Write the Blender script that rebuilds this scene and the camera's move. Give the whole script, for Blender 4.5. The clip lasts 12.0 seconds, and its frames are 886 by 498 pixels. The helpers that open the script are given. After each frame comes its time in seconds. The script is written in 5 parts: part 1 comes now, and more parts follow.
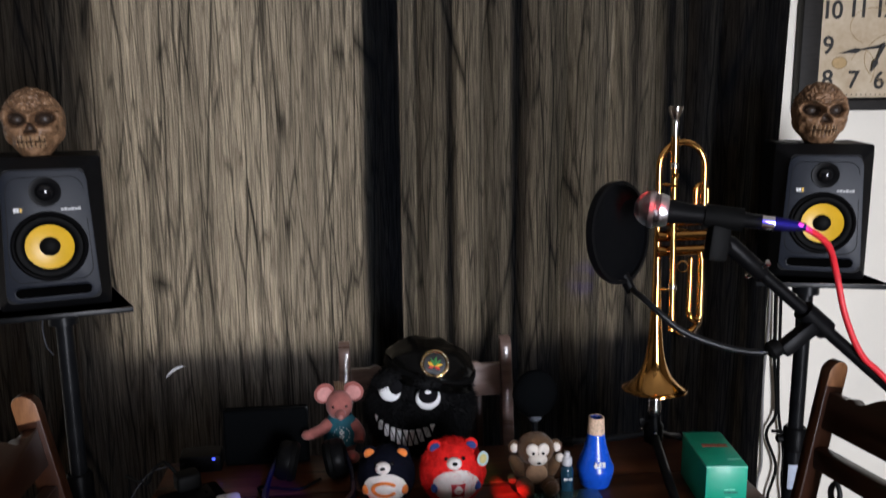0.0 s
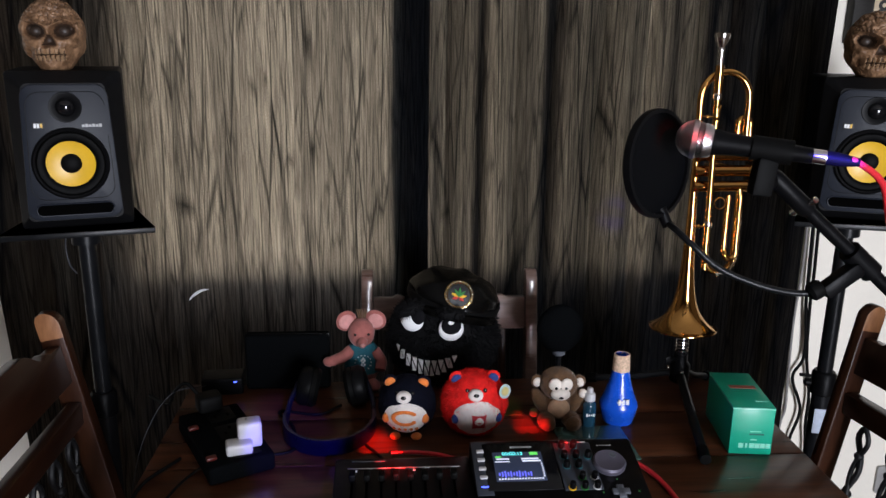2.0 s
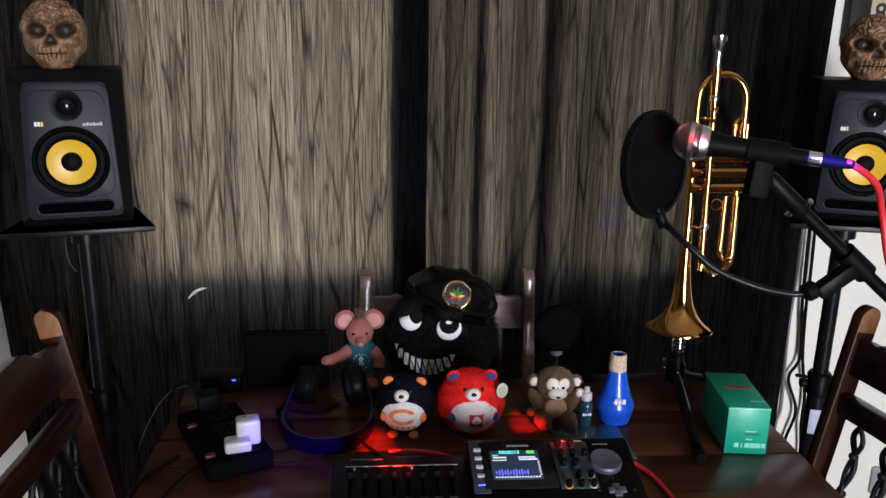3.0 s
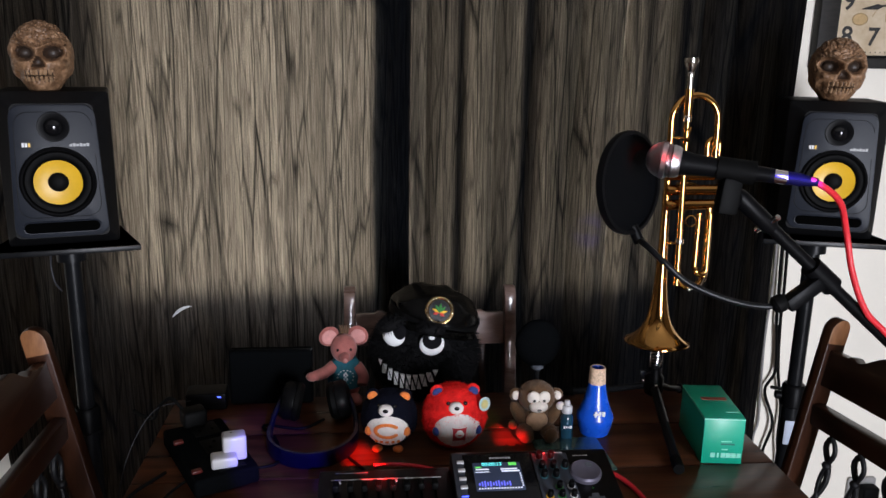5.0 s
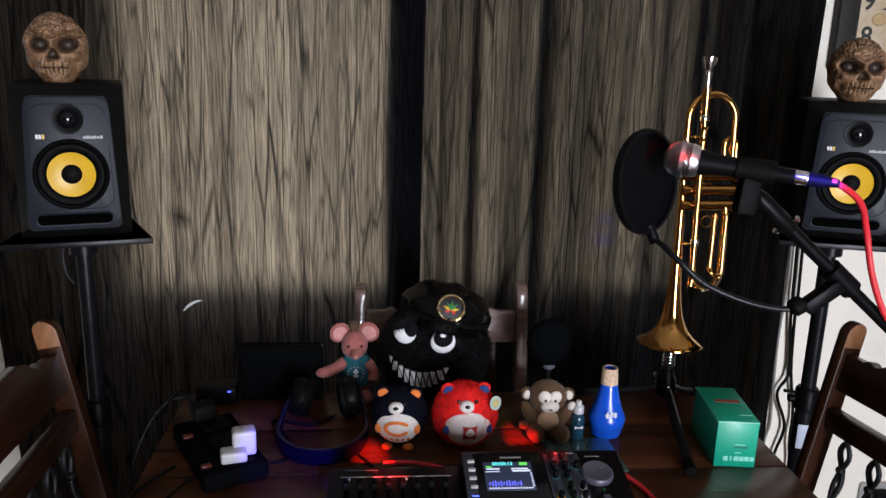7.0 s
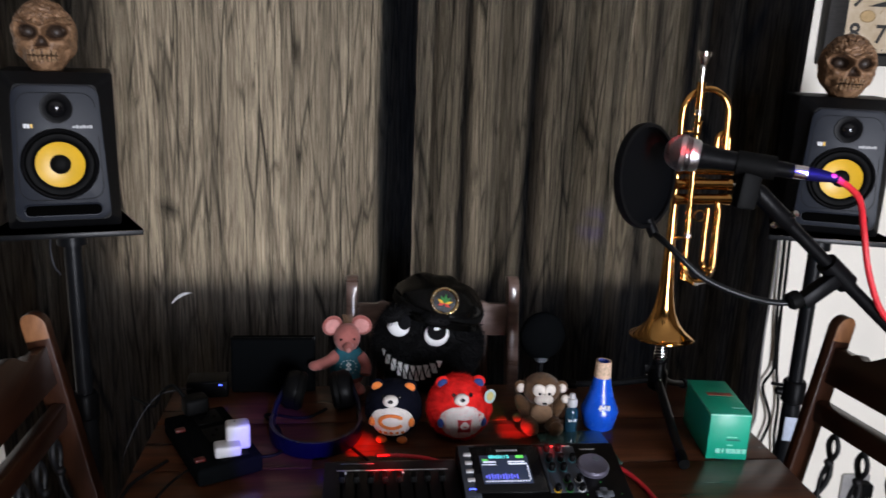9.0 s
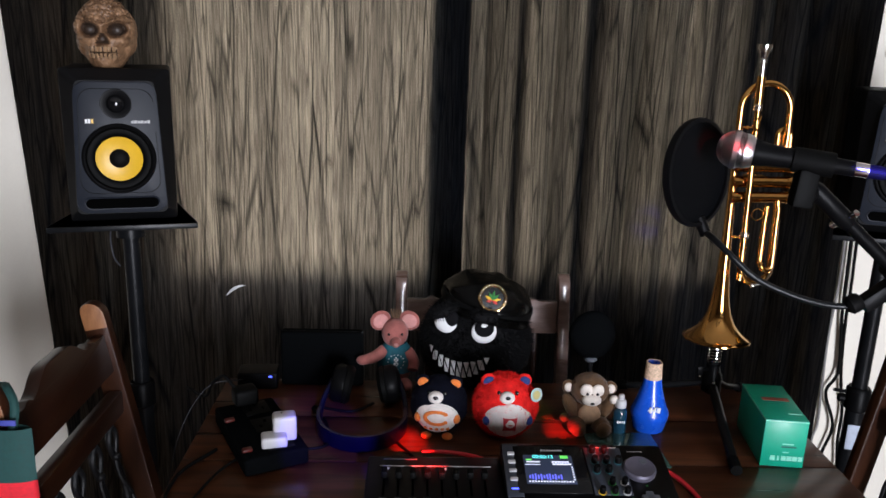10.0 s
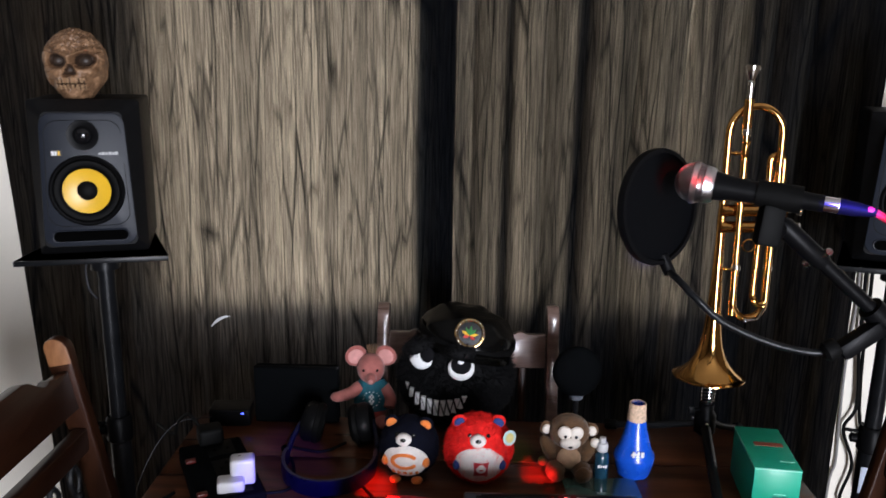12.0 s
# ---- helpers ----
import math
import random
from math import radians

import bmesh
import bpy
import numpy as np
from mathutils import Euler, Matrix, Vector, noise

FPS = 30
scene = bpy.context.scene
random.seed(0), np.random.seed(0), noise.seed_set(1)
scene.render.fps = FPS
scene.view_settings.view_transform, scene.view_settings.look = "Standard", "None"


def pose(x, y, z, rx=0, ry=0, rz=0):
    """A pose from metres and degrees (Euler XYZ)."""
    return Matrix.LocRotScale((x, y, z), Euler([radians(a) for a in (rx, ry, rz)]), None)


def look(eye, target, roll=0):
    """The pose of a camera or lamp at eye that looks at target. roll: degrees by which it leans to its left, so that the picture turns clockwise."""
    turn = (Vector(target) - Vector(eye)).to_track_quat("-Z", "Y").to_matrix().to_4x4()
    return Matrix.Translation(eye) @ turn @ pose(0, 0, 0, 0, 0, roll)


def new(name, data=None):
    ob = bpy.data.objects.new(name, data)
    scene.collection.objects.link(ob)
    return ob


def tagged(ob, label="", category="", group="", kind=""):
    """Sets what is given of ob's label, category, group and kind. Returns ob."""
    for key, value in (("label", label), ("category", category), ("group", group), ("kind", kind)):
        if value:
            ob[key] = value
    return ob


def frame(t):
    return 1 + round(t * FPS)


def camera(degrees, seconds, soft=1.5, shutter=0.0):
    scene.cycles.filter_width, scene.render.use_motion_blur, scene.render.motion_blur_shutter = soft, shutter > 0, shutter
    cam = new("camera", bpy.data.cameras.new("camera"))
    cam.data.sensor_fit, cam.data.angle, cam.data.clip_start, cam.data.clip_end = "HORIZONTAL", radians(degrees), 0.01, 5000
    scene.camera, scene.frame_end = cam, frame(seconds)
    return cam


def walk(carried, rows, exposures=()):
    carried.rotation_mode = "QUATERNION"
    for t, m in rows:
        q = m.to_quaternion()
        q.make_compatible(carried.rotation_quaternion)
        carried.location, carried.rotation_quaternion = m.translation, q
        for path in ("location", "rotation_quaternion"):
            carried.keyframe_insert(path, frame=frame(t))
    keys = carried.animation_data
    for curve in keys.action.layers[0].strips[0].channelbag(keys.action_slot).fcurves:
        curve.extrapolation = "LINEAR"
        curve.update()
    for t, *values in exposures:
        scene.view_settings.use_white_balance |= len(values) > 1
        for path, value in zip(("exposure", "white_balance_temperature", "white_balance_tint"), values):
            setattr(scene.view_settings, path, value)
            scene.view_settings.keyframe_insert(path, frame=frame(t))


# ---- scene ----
cam = camera(59.1, 12.0, shutter=0.5)
PATH = [
    (0, (0.009, -0.001, 1.437), (0.216, 1.955, 1.08), -0.6),
    (0.5, (0.013, 0.023, 1.422), (0.225, 1.957, 0.958), -0.2),
    (1, (0.013, 0.031, 1.425), (0.21, 1.957, 0.922), 0.2),
    (1.5, (0.01, 0.036, 1.424), (0.157, 1.962, 0.905), 0.4),
    (2, (0.009, 0.036, 1.421), (0.15, 1.961, 0.898), 0.7),
    (2.5, (0.009, 0.032, 1.42), (0.153, 1.957, 0.898), 0.9),
    (3, (0.008, 0.028, 1.422), (0.154, 1.953, 0.9), 1.0),
    (5, (0.004, -0.002, 1.428), (0.197, 1.931, 0.951), 1.0),
    (5.5, (0.001, 0.003, 1.428), (0.191, 1.934, 0.942), 1.3),
    (6, (0.002, 0.006, 1.428), (0.179, 1.94, 0.949), 1.3),
    (6.5, (0.002, 0.005, 1.429), (0.173, 1.941, 0.956), 1.3),
    (7, (-0.001, 0.007, 1.425), (0.168, 1.94, 0.942), 1.6),
    (7.2, (0.002, 0.008, 1.42), (0.17, 1.942, 0.938), 1.6),
    (8.8, (-0.026, 0.016, 1.421), (0.23, 1.933, 0.91), 2.6),
    (9, (-0.026, 0.014, 1.423), (0.193, 1.938, 0.924), 2.2),
    (9.5, (-0.019, 0.016, 1.422), (0.122, 1.949, 0.929), 1.9),
    (10, (-0.005, 0.02, 1.422), (0.063, 1.952, 0.908), 1.8),
    (10.5, (0.01, 0.027, 1.422), (0.031, 1.962, 0.918), 1.1),
    (11, (0.034, 0.045, 1.421), (0.014, 1.981, 0.918), 1.1),
    (11.5, (0.073, 0.057, 1.425), (0.026, 1.995, 0.934), 1.4),
    (12, (0.114, 0.084, 1.436), (0.08, 2.027, 0.964), 0.9),
]
EXPOSURES = [(0, -0.1), (3, 0.0), (7, 0.0), (9, 0.05), (10, 0.15), (11.5, 0.3), (12, 0.22)]
walk(cam, [(t, look(eye, target, roll)) for t, eye, target, roll in PATH], EXPOSURES)

# ---- light ----
def world_light():
    w = bpy.data.worlds.new("world")
    scene.world = w
    w.use_nodes = True
    nt = w.node_tree
    sky = nt.nodes.new("ShaderNodeTexSky")
    sky.sky_type, sky.sun_disc, sky.sun_elevation, sky.sun_rotation = "NISHITA", False, radians(35), radians(20)
    nt.links.new(sky.outputs[0], nt.nodes["Background"].inputs[0])
    nt.nodes["Background"].inputs[1].default_value = 0.1


def area(name, m, sx, sy, power, color):
    d = bpy.data.lights.new(name, "AREA")
    d.shape, d.size, d.size_y, d.energy, d.color = "RECTANGLE", sx, sy, power, color
    ob = new(name, d)
    ob.matrix_world = m
    return ob


def spot(name, eye, target, power, color, degrees, blend=0.4, size=0.01):
    d = bpy.data.lights.new(name, "SPOT")
    d.energy, d.color, d.spot_size, d.spot_blend, d.shadow_soft_size = power, color, radians(degrees), blend, size
    ob = new(name, d)
    ob.matrix_world = look(eye, target)
    return ob


world_light()
# daylight in the opening of the curtained window, and in the glazed door behind the camera
area("window_daylight", look((0.10, 2.02, 1.52), (0.10, 0, 1.52)), 1.40, 1.36, 6.4, (1.0, 0.96, 0.90)).data.spread = radians(44)
area("door_daylight", look((1.1, -2.44, 0.98), (0.15, 2, 0.9)), 0.9, 1.7, 74, (0.94, 0.97, 1.09)).data.spread = radians(115)
# beams of the small party light that stands behind the camera
spot("party_beam_red", (0.5, -1.2, 1.9), (-0.008, 1.222, 0.75), 5000, (1.0, 0.02, 0.02), 1.3)
spot("party_beam_red_b", (0.5, -1.2, 1.9), (0.258, 1.285, 0.75), 5000, (1.0, 0.02, 0.02), 1.0)
spot("party_beam_blue", (0.5, -1.2, 1.9), (0.532, 0.90, 1.288), 4500, (0.05, 0.03, 1.0), 1.5)
spot("party_beam_violet", (0.5, -1.2, 1.9), (-0.15, 1.205, 0.77), 620, (0.10, 0.05, 1.0), 3.6)

spot("party_beam_green", (0.5, -1.2, 1.9), (0.236, 1.375, 0.75), 130, (0.10, 1.0, 0.12), 0.8)
spot("party_beam_red_c", (0.5, -1.2, 1.9), (0.374, 0.965, 1.314), 900, (1.0, 0.02, 0.03), 0.8)

# ---- materials ----
MATS = {}


def mat(name, color, rough=0.5, metal=0.0, vary=0.25, scale=30.0, stretch=(1, 1, 1), bump=0.15, fine=6.0, coat=0.0, color2=None, sheen=0.0, emit=None, alpha=None, spec=0.5):
    """A surface with variation at two scales, rough patches and fine relief."""
    if name in MATS:
        return MATS[name]
    m = bpy.data.materials.new(name)
    m.use_nodes = True
    nt = m.node_tree
    b = nt.nodes["Principled BSDF"]
    tc = nt.nodes.new("ShaderNodeTexCoord")
    mp = nt.nodes.new("ShaderNodeMapping")
    mp.inputs["Scale"].default_value = stretch
    nt.links.new(tc.outputs["Object"], mp.inputs[0])

    def noise_tex(sc, detail):
        n = nt.nodes.new("ShaderNodeTexNoise")
        n.inputs["Scale"].default_value, n.inputs["Detail"].default_value = sc, detail
        nt.links.new(mp.outputs[0], n.inputs["Vector"])
        return n
    big, small = noise_tex(scale, 5), noise_tex(scale * fine, 4)
    add = nt.nodes.new("ShaderNodeMath")
    add.operation = "MULTIPLY_ADD"
    add.inputs[1].default_value = 0.35
    nt.links.new(small.outputs[0], add.inputs[0])
    nt.links.new(big.outputs[0], add.inputs[2])
    ramp = nt.nodes.new("ShaderNodeValToRGB")
    lo = color2 if color2 else tuple(c * (1 - vary) for c in color)
    hi = color if color2 else tuple(min(1, c * (1 + vary * 0.6)) for c in color)
    ramp.color_ramp.elements[0].position, ramp.color_ramp.elements[0].color = 0.42, (*lo, 1)
    ramp.color_ramp.elements[1].position, ramp.color_ramp.elements[1].color = 0.92, (*hi, 1)
    nt.links.new(add.outputs[0], ramp.inputs[0])
    nt.links.new(ramp.outputs[0], b.inputs["Base Color"])
    mr = nt.nodes.new("ShaderNodeMapRange")
    mr.inputs["To Min"].default_value, mr.inputs["To Max"].default_value = max(0.02, rough - 0.1 * rough - 0.03), min(1, rough + 0.15 * rough)
    nt.links.new(big.outputs[0], mr.inputs["Value"])
    nt.links.new(mr.outputs[0], b.inputs["Roughness"])
    b.inputs["Metallic"].default_value = metal
    b.inputs["Coat Weight"].default_value = coat
    b.inputs["Coat Roughness"].default_value = 0.12
    b.inputs["Specular IOR Level"].default_value = spec
    if sheen:
        b.inputs["Sheen Weight"].default_value, b.inputs["Sheen Roughness"].default_value = sheen, 0.5
    if bump:
        bp = nt.nodes.new("ShaderNodeBump")
        bp.inputs["Strength"].default_value, bp.inputs["Distance"].default_value = bump, 0.002
        nt.links.new(add.outputs[0], bp.inputs["Height"])
        nt.links.new(bp.outputs[0], b.inputs["Normal"])
    if emit:
        b.inputs["Emission Color"].default_value, b.inputs["Emission Strength"].default_value = (*emit[0], 1), emit[1]
    MATS[name] = m
    return m


def glass_mat(name, color, rough=0.05):
    if name in MATS:
        return MATS[name]
    m = bpy.data.materials.new(name)
    m.use_nodes = True
    b = m.node_tree.nodes["Principled BSDF"]
    b.inputs["Base Color"].default_value = (*color, 1)
    b.inputs["Roughness"].default_value, b.inputs["Transmission Weight"].default_value, b.inputs["IOR"].default_value = rough, 1.0, 1.45
    MATS[name] = m
    return m


def curtain_mat(name, thin, gather):
    """Crushed, loosely woven dark grey cloth that lets daylight through; fold and crease shade is put into its colour
    by noise.
    """
    m = bpy.data.materials.new(name)
    m.use_nodes = True
    nt = m.node_tree
    N, L = nt.nodes.new, nt.links.new
    out = nt.nodes["Material Output"]
    nt.nodes.remove(nt.nodes["Principled BSDF"])
    tc = N("ShaderNodeTexCoord")

    def mapped(sx, sz):
        mp = N("ShaderNodeMapping")
        mp.inputs["Scale"].default_value = (sx, 0.0, sz)
        L(tc.outputs["Object"], mp.inputs[0])
        return mp

    def tex(sx, sz, detail, dist=0.0):
        n = N("ShaderNodeTexNoise")
        n.inputs["Scale"].default_value, n.inputs["Detail"].default_value, n.inputs["Distortion"].default_value = 1.0, detail, dist
        L(mapped(sx, sz).outputs[0], n.inputs["Vector"])
        return n

    def span(sock, a, b_, c, d):
        r = N("ShaderNodeMapRange")
        for k, v in zip(("From Min", "From Max", "To Min", "To Max"), (a, b_, c, d)):
            r.inputs[k].default_value = v
        L(sock, r.inputs["Value"])
        return r.outputs[0]

    def mul(a, b_):
        x = N("ShaderNodeMath")
        x.operation = "MULTIPLY"
        L(a, x.inputs[0])
        L(b_, x.inputs[1])
        return x.outputs[0]
    # dark upright bands in the colour stand for the shade of folds
    fold_shade = span(tex(9 if gather < 0.5 else 14, 0.2, 3).outputs[0], 0.34, 0.66, 0.74 - 0.22 * gather, 1.18 + 0.2 * gather)
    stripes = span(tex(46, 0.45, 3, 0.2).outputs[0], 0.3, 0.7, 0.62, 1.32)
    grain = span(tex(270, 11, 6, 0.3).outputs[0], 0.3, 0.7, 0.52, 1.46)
    weave = span(tex(560, 420, 2).outputs[0], 0.3, 0.7, 0.66, 1.32)

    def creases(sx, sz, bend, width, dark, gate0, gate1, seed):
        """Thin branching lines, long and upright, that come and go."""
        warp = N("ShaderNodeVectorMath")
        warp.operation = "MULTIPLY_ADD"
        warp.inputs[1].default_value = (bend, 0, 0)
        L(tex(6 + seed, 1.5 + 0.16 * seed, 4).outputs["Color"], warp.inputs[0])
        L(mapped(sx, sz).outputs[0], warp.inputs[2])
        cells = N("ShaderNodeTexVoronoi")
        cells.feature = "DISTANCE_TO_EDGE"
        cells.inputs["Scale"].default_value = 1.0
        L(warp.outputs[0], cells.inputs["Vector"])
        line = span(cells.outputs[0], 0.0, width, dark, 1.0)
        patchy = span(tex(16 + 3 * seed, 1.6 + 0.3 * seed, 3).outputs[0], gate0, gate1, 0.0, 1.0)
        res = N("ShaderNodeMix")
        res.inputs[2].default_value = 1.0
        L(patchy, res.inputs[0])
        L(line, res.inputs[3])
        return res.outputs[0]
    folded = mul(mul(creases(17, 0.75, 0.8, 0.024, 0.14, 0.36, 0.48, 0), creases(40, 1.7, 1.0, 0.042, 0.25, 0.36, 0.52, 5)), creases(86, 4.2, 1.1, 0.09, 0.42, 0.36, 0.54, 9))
    total = mul(mul(mul(mul(fold_shade, stripes), grain), weave), folded)
    tint = N("ShaderNodeVectorMath")
    tint.operation = "SCALE"
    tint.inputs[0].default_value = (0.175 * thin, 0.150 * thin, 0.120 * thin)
    L(total, tint.inputs[3])
    trans, diff = N("ShaderNodeBsdfTranslucent"), N("ShaderNodeBsdfDiffuse")
    L(tint.outputs[0], trans.inputs[0])
    front = N("ShaderNodeVectorMath")
    front.operation = "SCALE"
    front.inputs[0].default_value = (0.0030, 0.0034, 0.0042)
    L(mul(grain, weave), front.inputs[3])
    L(front.outputs[0], diff.inputs[0])
    bp = N("ShaderNodeBump")
    bp.inputs["Strength"].default_value, bp.inputs["Distance"].default_value = 0.5, 0.003
    L(mul(grain, folded), bp.inputs["Height"])
    L(bp.outputs[0], diff.inputs["Normal"])
    both = N("ShaderNodeAddShader")
    L(trans.outputs[0], both.inputs[0])
    L(diff.outputs[0], both.inputs[1])
    L(both.outputs[0], out.inputs[0])
    MATS[name] = m
    return m


plaster = mat("plaster", (0.86, 0.81, 0.71), 0.85, vary=0.06, scale=6, bump=0.12, fine=30)
ceiling_paint = mat("ceiling_paint", (0.6, 0.58, 0.54), 0.9, vary=0.05, scale=5, fine=30)
white_paint = mat("white_paint", (0.78, 0.77, 0.74), 0.4, vary=0.06, scale=8)
# walls out of view, coloured dark to hold down bounced light
wall_unseen_dark = mat("wall_unseen_dark", (0.15, 0.12, 0.09), 0.85, vary=0.08, scale=6, fine=30)
floor_wood = mat("floor_wood", (0.16, 0.1, 0.06), 0.45, vary=0.4, scale=7, stretch=(1, 8, 1))
table_wood = mat("table_wood", (0.105, 0.036, 0.015), 0.3, vary=0.5, scale=7, stretch=(0.6, 9, 9), bump=0.12, coat=0.06, spec=0.2, color2=(0.016, 0.005, 0.0028))
chair_wood = mat("chair_wood", (0.044, 0.014, 0.0055), 0.36, vary=0.5, scale=10, stretch=(6, 6, 0.9), bump=0.14, coat=0.1, spec=0.3, color2=(0.018, 0.006, 0.003))
# pale wood with the daylight's sheen on rail and posts put into the colour
chair_wood_sheen = mat("chair_wood_sheen", (0.25, 0.165, 0.14), 0.3, vary=0.5, scale=10, stretch=(0.9, 6, 6), bump=0.14, coat=0.6, color2=(0.10, 0.055, 0.04))
chair_wood_cross = mat("chair_wood_cross", (0.024, 0.0078, 0.0035), 0.32, vary=0.5, scale=10, stretch=(0.9, 6, 6), bump=0.14, coat=0.15, spec=0.3, color2=(0.014, 0.0045, 0.0022))
lit_worn_top = mat("lit_worn_top", (0.30, 0.13, 0.05), 0.5, vary=0.4, scale=24, stretch=(5, 5, 1), bump=0.15, color2=(0.17, 0.065, 0.024))
iron = mat("iron", (0.008, 0.008, 0.009), 0.5, spec=0.3, vary=0.4, scale=60)
black_vinyl = mat("black_vinyl", (0.006, 0.006, 0.0065), 0.45, spec=0.08, vary=0.25, scale=80, bump=0.2)
baffle_grey = mat("baffle_grey", (0.011, 0.0135, 0.020), 0.4, spec=0.2, vary=0.1, scale=120, bump=0.08)
black_plastic = mat("black_plastic", (0.003, 0.003, 0.0034), 0.4, spec=0.08, vary=0.2, scale=60, bump=0.08)
black_rubber = mat("black_rubber", (0.0024, 0.0024, 0.0024), 0.6, spec=0.08, vary=0.3, scale=70)
black_metal = mat("black_metal", (0.006, 0.0065, 0.0075), 0.33, spec=0.18, vary=0.3, scale=40, coat=0.0)
yellow_cone = mat("yellow_cone", (0.74, 0.43, 0.02), 0.35, vary=0.1, scale=40, bump=0.05)
dome_silver = mat("dome_silver", (0.006, 0.006, 0.007), 0.12, metal=0.0, vary=0.2)
print_white = mat("print_white", (0.75, 0.75, 0.75), 0.5, vary=0.1, scale=90)
print_black = mat("print_black", (0.015, 0.014, 0.013), 0.6, vary=0.2, scale=90)

# ---- shapes ----
def put_in(bm, src, m=None, mi=0):
    """Adds the geometry of src to bm at the pose m, with material slot mi."""
    vs = [bm.verts.new(m @ v.co if m else v.co) for v in src.verts]
    for i, v in enumerate(src.verts):
        v.index = i
    for f in src.faces:
        try:
            g = bm.faces.new([vs[v.index] for v in f.verts])
            g.material_index = mi if mi else f.material_index
        except ValueError:
            pass
    src.free()
    return bm


def raw(verts, faces, mi=0):
    bm = bmesh.new()
    vs = [bm.verts.new(v) for v in verts]
    for f in faces:
        try:
            bm.faces.new([vs[i] for i in f]).material_index = mi
        except ValueError:
            pass
    return bm


def box(sx, sy, sz, bevel=0.0, seg=2, at=(0, 0, 0)):
    """A box whose middle is at the given place, with rounded edges."""
    bm = bmesh.new()
    bmesh.ops.create_cube(bm, size=1.0)
    for v in bm.verts:
        v.co = Vector((v.co.x * sx + at[0], v.co.y * sy + at[1], v.co.z * sz + at[2]))
    if bevel:
        bmesh.ops.bevel(bm, geom=bm.edges[:], offset=bevel, segments=seg, profile=0.5, affect="EDGES")
    return bm


def lathe(profile, n=32, caps=True):
    """A body turned about z from (radius, z) pairs."""
    verts, faces = [], []
    for r, z in profile:
        for k in range(n):
            a = 2 * math.pi * k / n
            verts.append((r * math.cos(a), r * math.sin(a), z))
    for j in range(len(profile) - 1):
        for k in range(n):
            k2 = (k + 1) % n
            faces.append((j * n + k, j * n + k2, (j + 1) * n + k2, (j + 1) * n + k))
    if caps:
        if profile[0][0] > 1e-6:
            faces.append(tuple(reversed(range(n))))
        if profile[-1][0] > 1e-6:
            faces.append(tuple(range((len(profile) - 1) * n, len(profile) * n)))
    bm = raw(verts, faces)
    bmesh.ops.remove_doubles(bm, verts=bm.verts, dist=1e-6)
    bmesh.ops.recalc_face_normals(bm, faces=bm.faces)
    return bm


def smooth_line(pts, steps=8):
    """A smooth line through the points."""
    p = [Vector(q) for q in pts]
    p = [p[0] * 2 - p[1]] + p + [p[-1] * 2 - p[-2]]
    res = []
    for i in range(1, len(p) - 2):
        for s in range(steps):
            t = s / steps
            a, b, c, d = p[i - 1], p[i], p[i + 1], p[i + 2]
            res.append(0.5 * (2 * b + (c - a) * t + (2 * a - 5 * b + 4 * c - d) * t * t + (3 * b - a - 3 * c + d) * t ** 3))
    res.append(p[-2])
    return res


def tube(pts, r, n=12, smooth=0):
    """A round bar along the points; r is one radius or a list."""
    pts = smooth_line(pts, smooth) if smooth else [Vector(p) for p in pts]
    rs = r if isinstance(r, (list, tuple)) else [r] * len(pts)
    if len(rs) != len(pts):
        rs = [rs[min(len(rs) - 1, int(i / (len(pts) - 1) * (len(rs) - 1) + 0.5))] for i in range(len(pts))]
    verts, faces = [], []
    side = None
    for i, p in enumerate(pts):
        d = (pts[min(i + 1, len(pts) - 1)] - pts[max(i - 1, 0)]).normalized()
        if side is None:
            side = d.orthogonal().normalized()
        side = (side - d * side.dot(d)).normalized()
        up = d.cross(side)
        for k in range(n):
            a = 2 * math.pi * k / n
            verts.append(p + rs[i] * (math.cos(a) * side + math.sin(a) * up))
    for i in range(len(pts) - 1):
        for k in range(n):
            k2 = (k + 1) % n
            faces.append((i * n + k, i * n + k2, (i + 1) * n + k2, (i + 1) * n + k))
    faces.append(tuple(reversed(range(n))))
    faces.append(tuple(range((len(pts) - 1) * n, len(pts) * n)))
    return raw(verts, faces)


def ball(rx, ry, rz, at=(0, 0, 0), u=24, v=16, bend=None):
    """An ellipsoid; bend changes each unit direction's point."""
    verts, faces = [], []
    for j in range(v + 1):
        th = math.pi * j / v
        for k in range(u):
            ph = 2 * math.pi * k / u
            d = Vector((math.sin(th) * math.cos(ph), math.sin(th) * math.sin(ph), math.cos(th)))
            p = Vector((d.x * rx, d.y * ry, d.z * rz))
            if bend:
                p = bend(d, p)
            verts.append(p + Vector(at))
    for j in range(v):
        for k in range(u):
            k2 = (k + 1) % u
            faces.append((j * u + k, (j + 1) * u + k, (j + 1) * u + k2, j * u + k2))
    bm = raw(verts, faces)
    bmesh.ops.remove_doubles(bm, verts=bm.verts, dist=1e-6)
    return bm


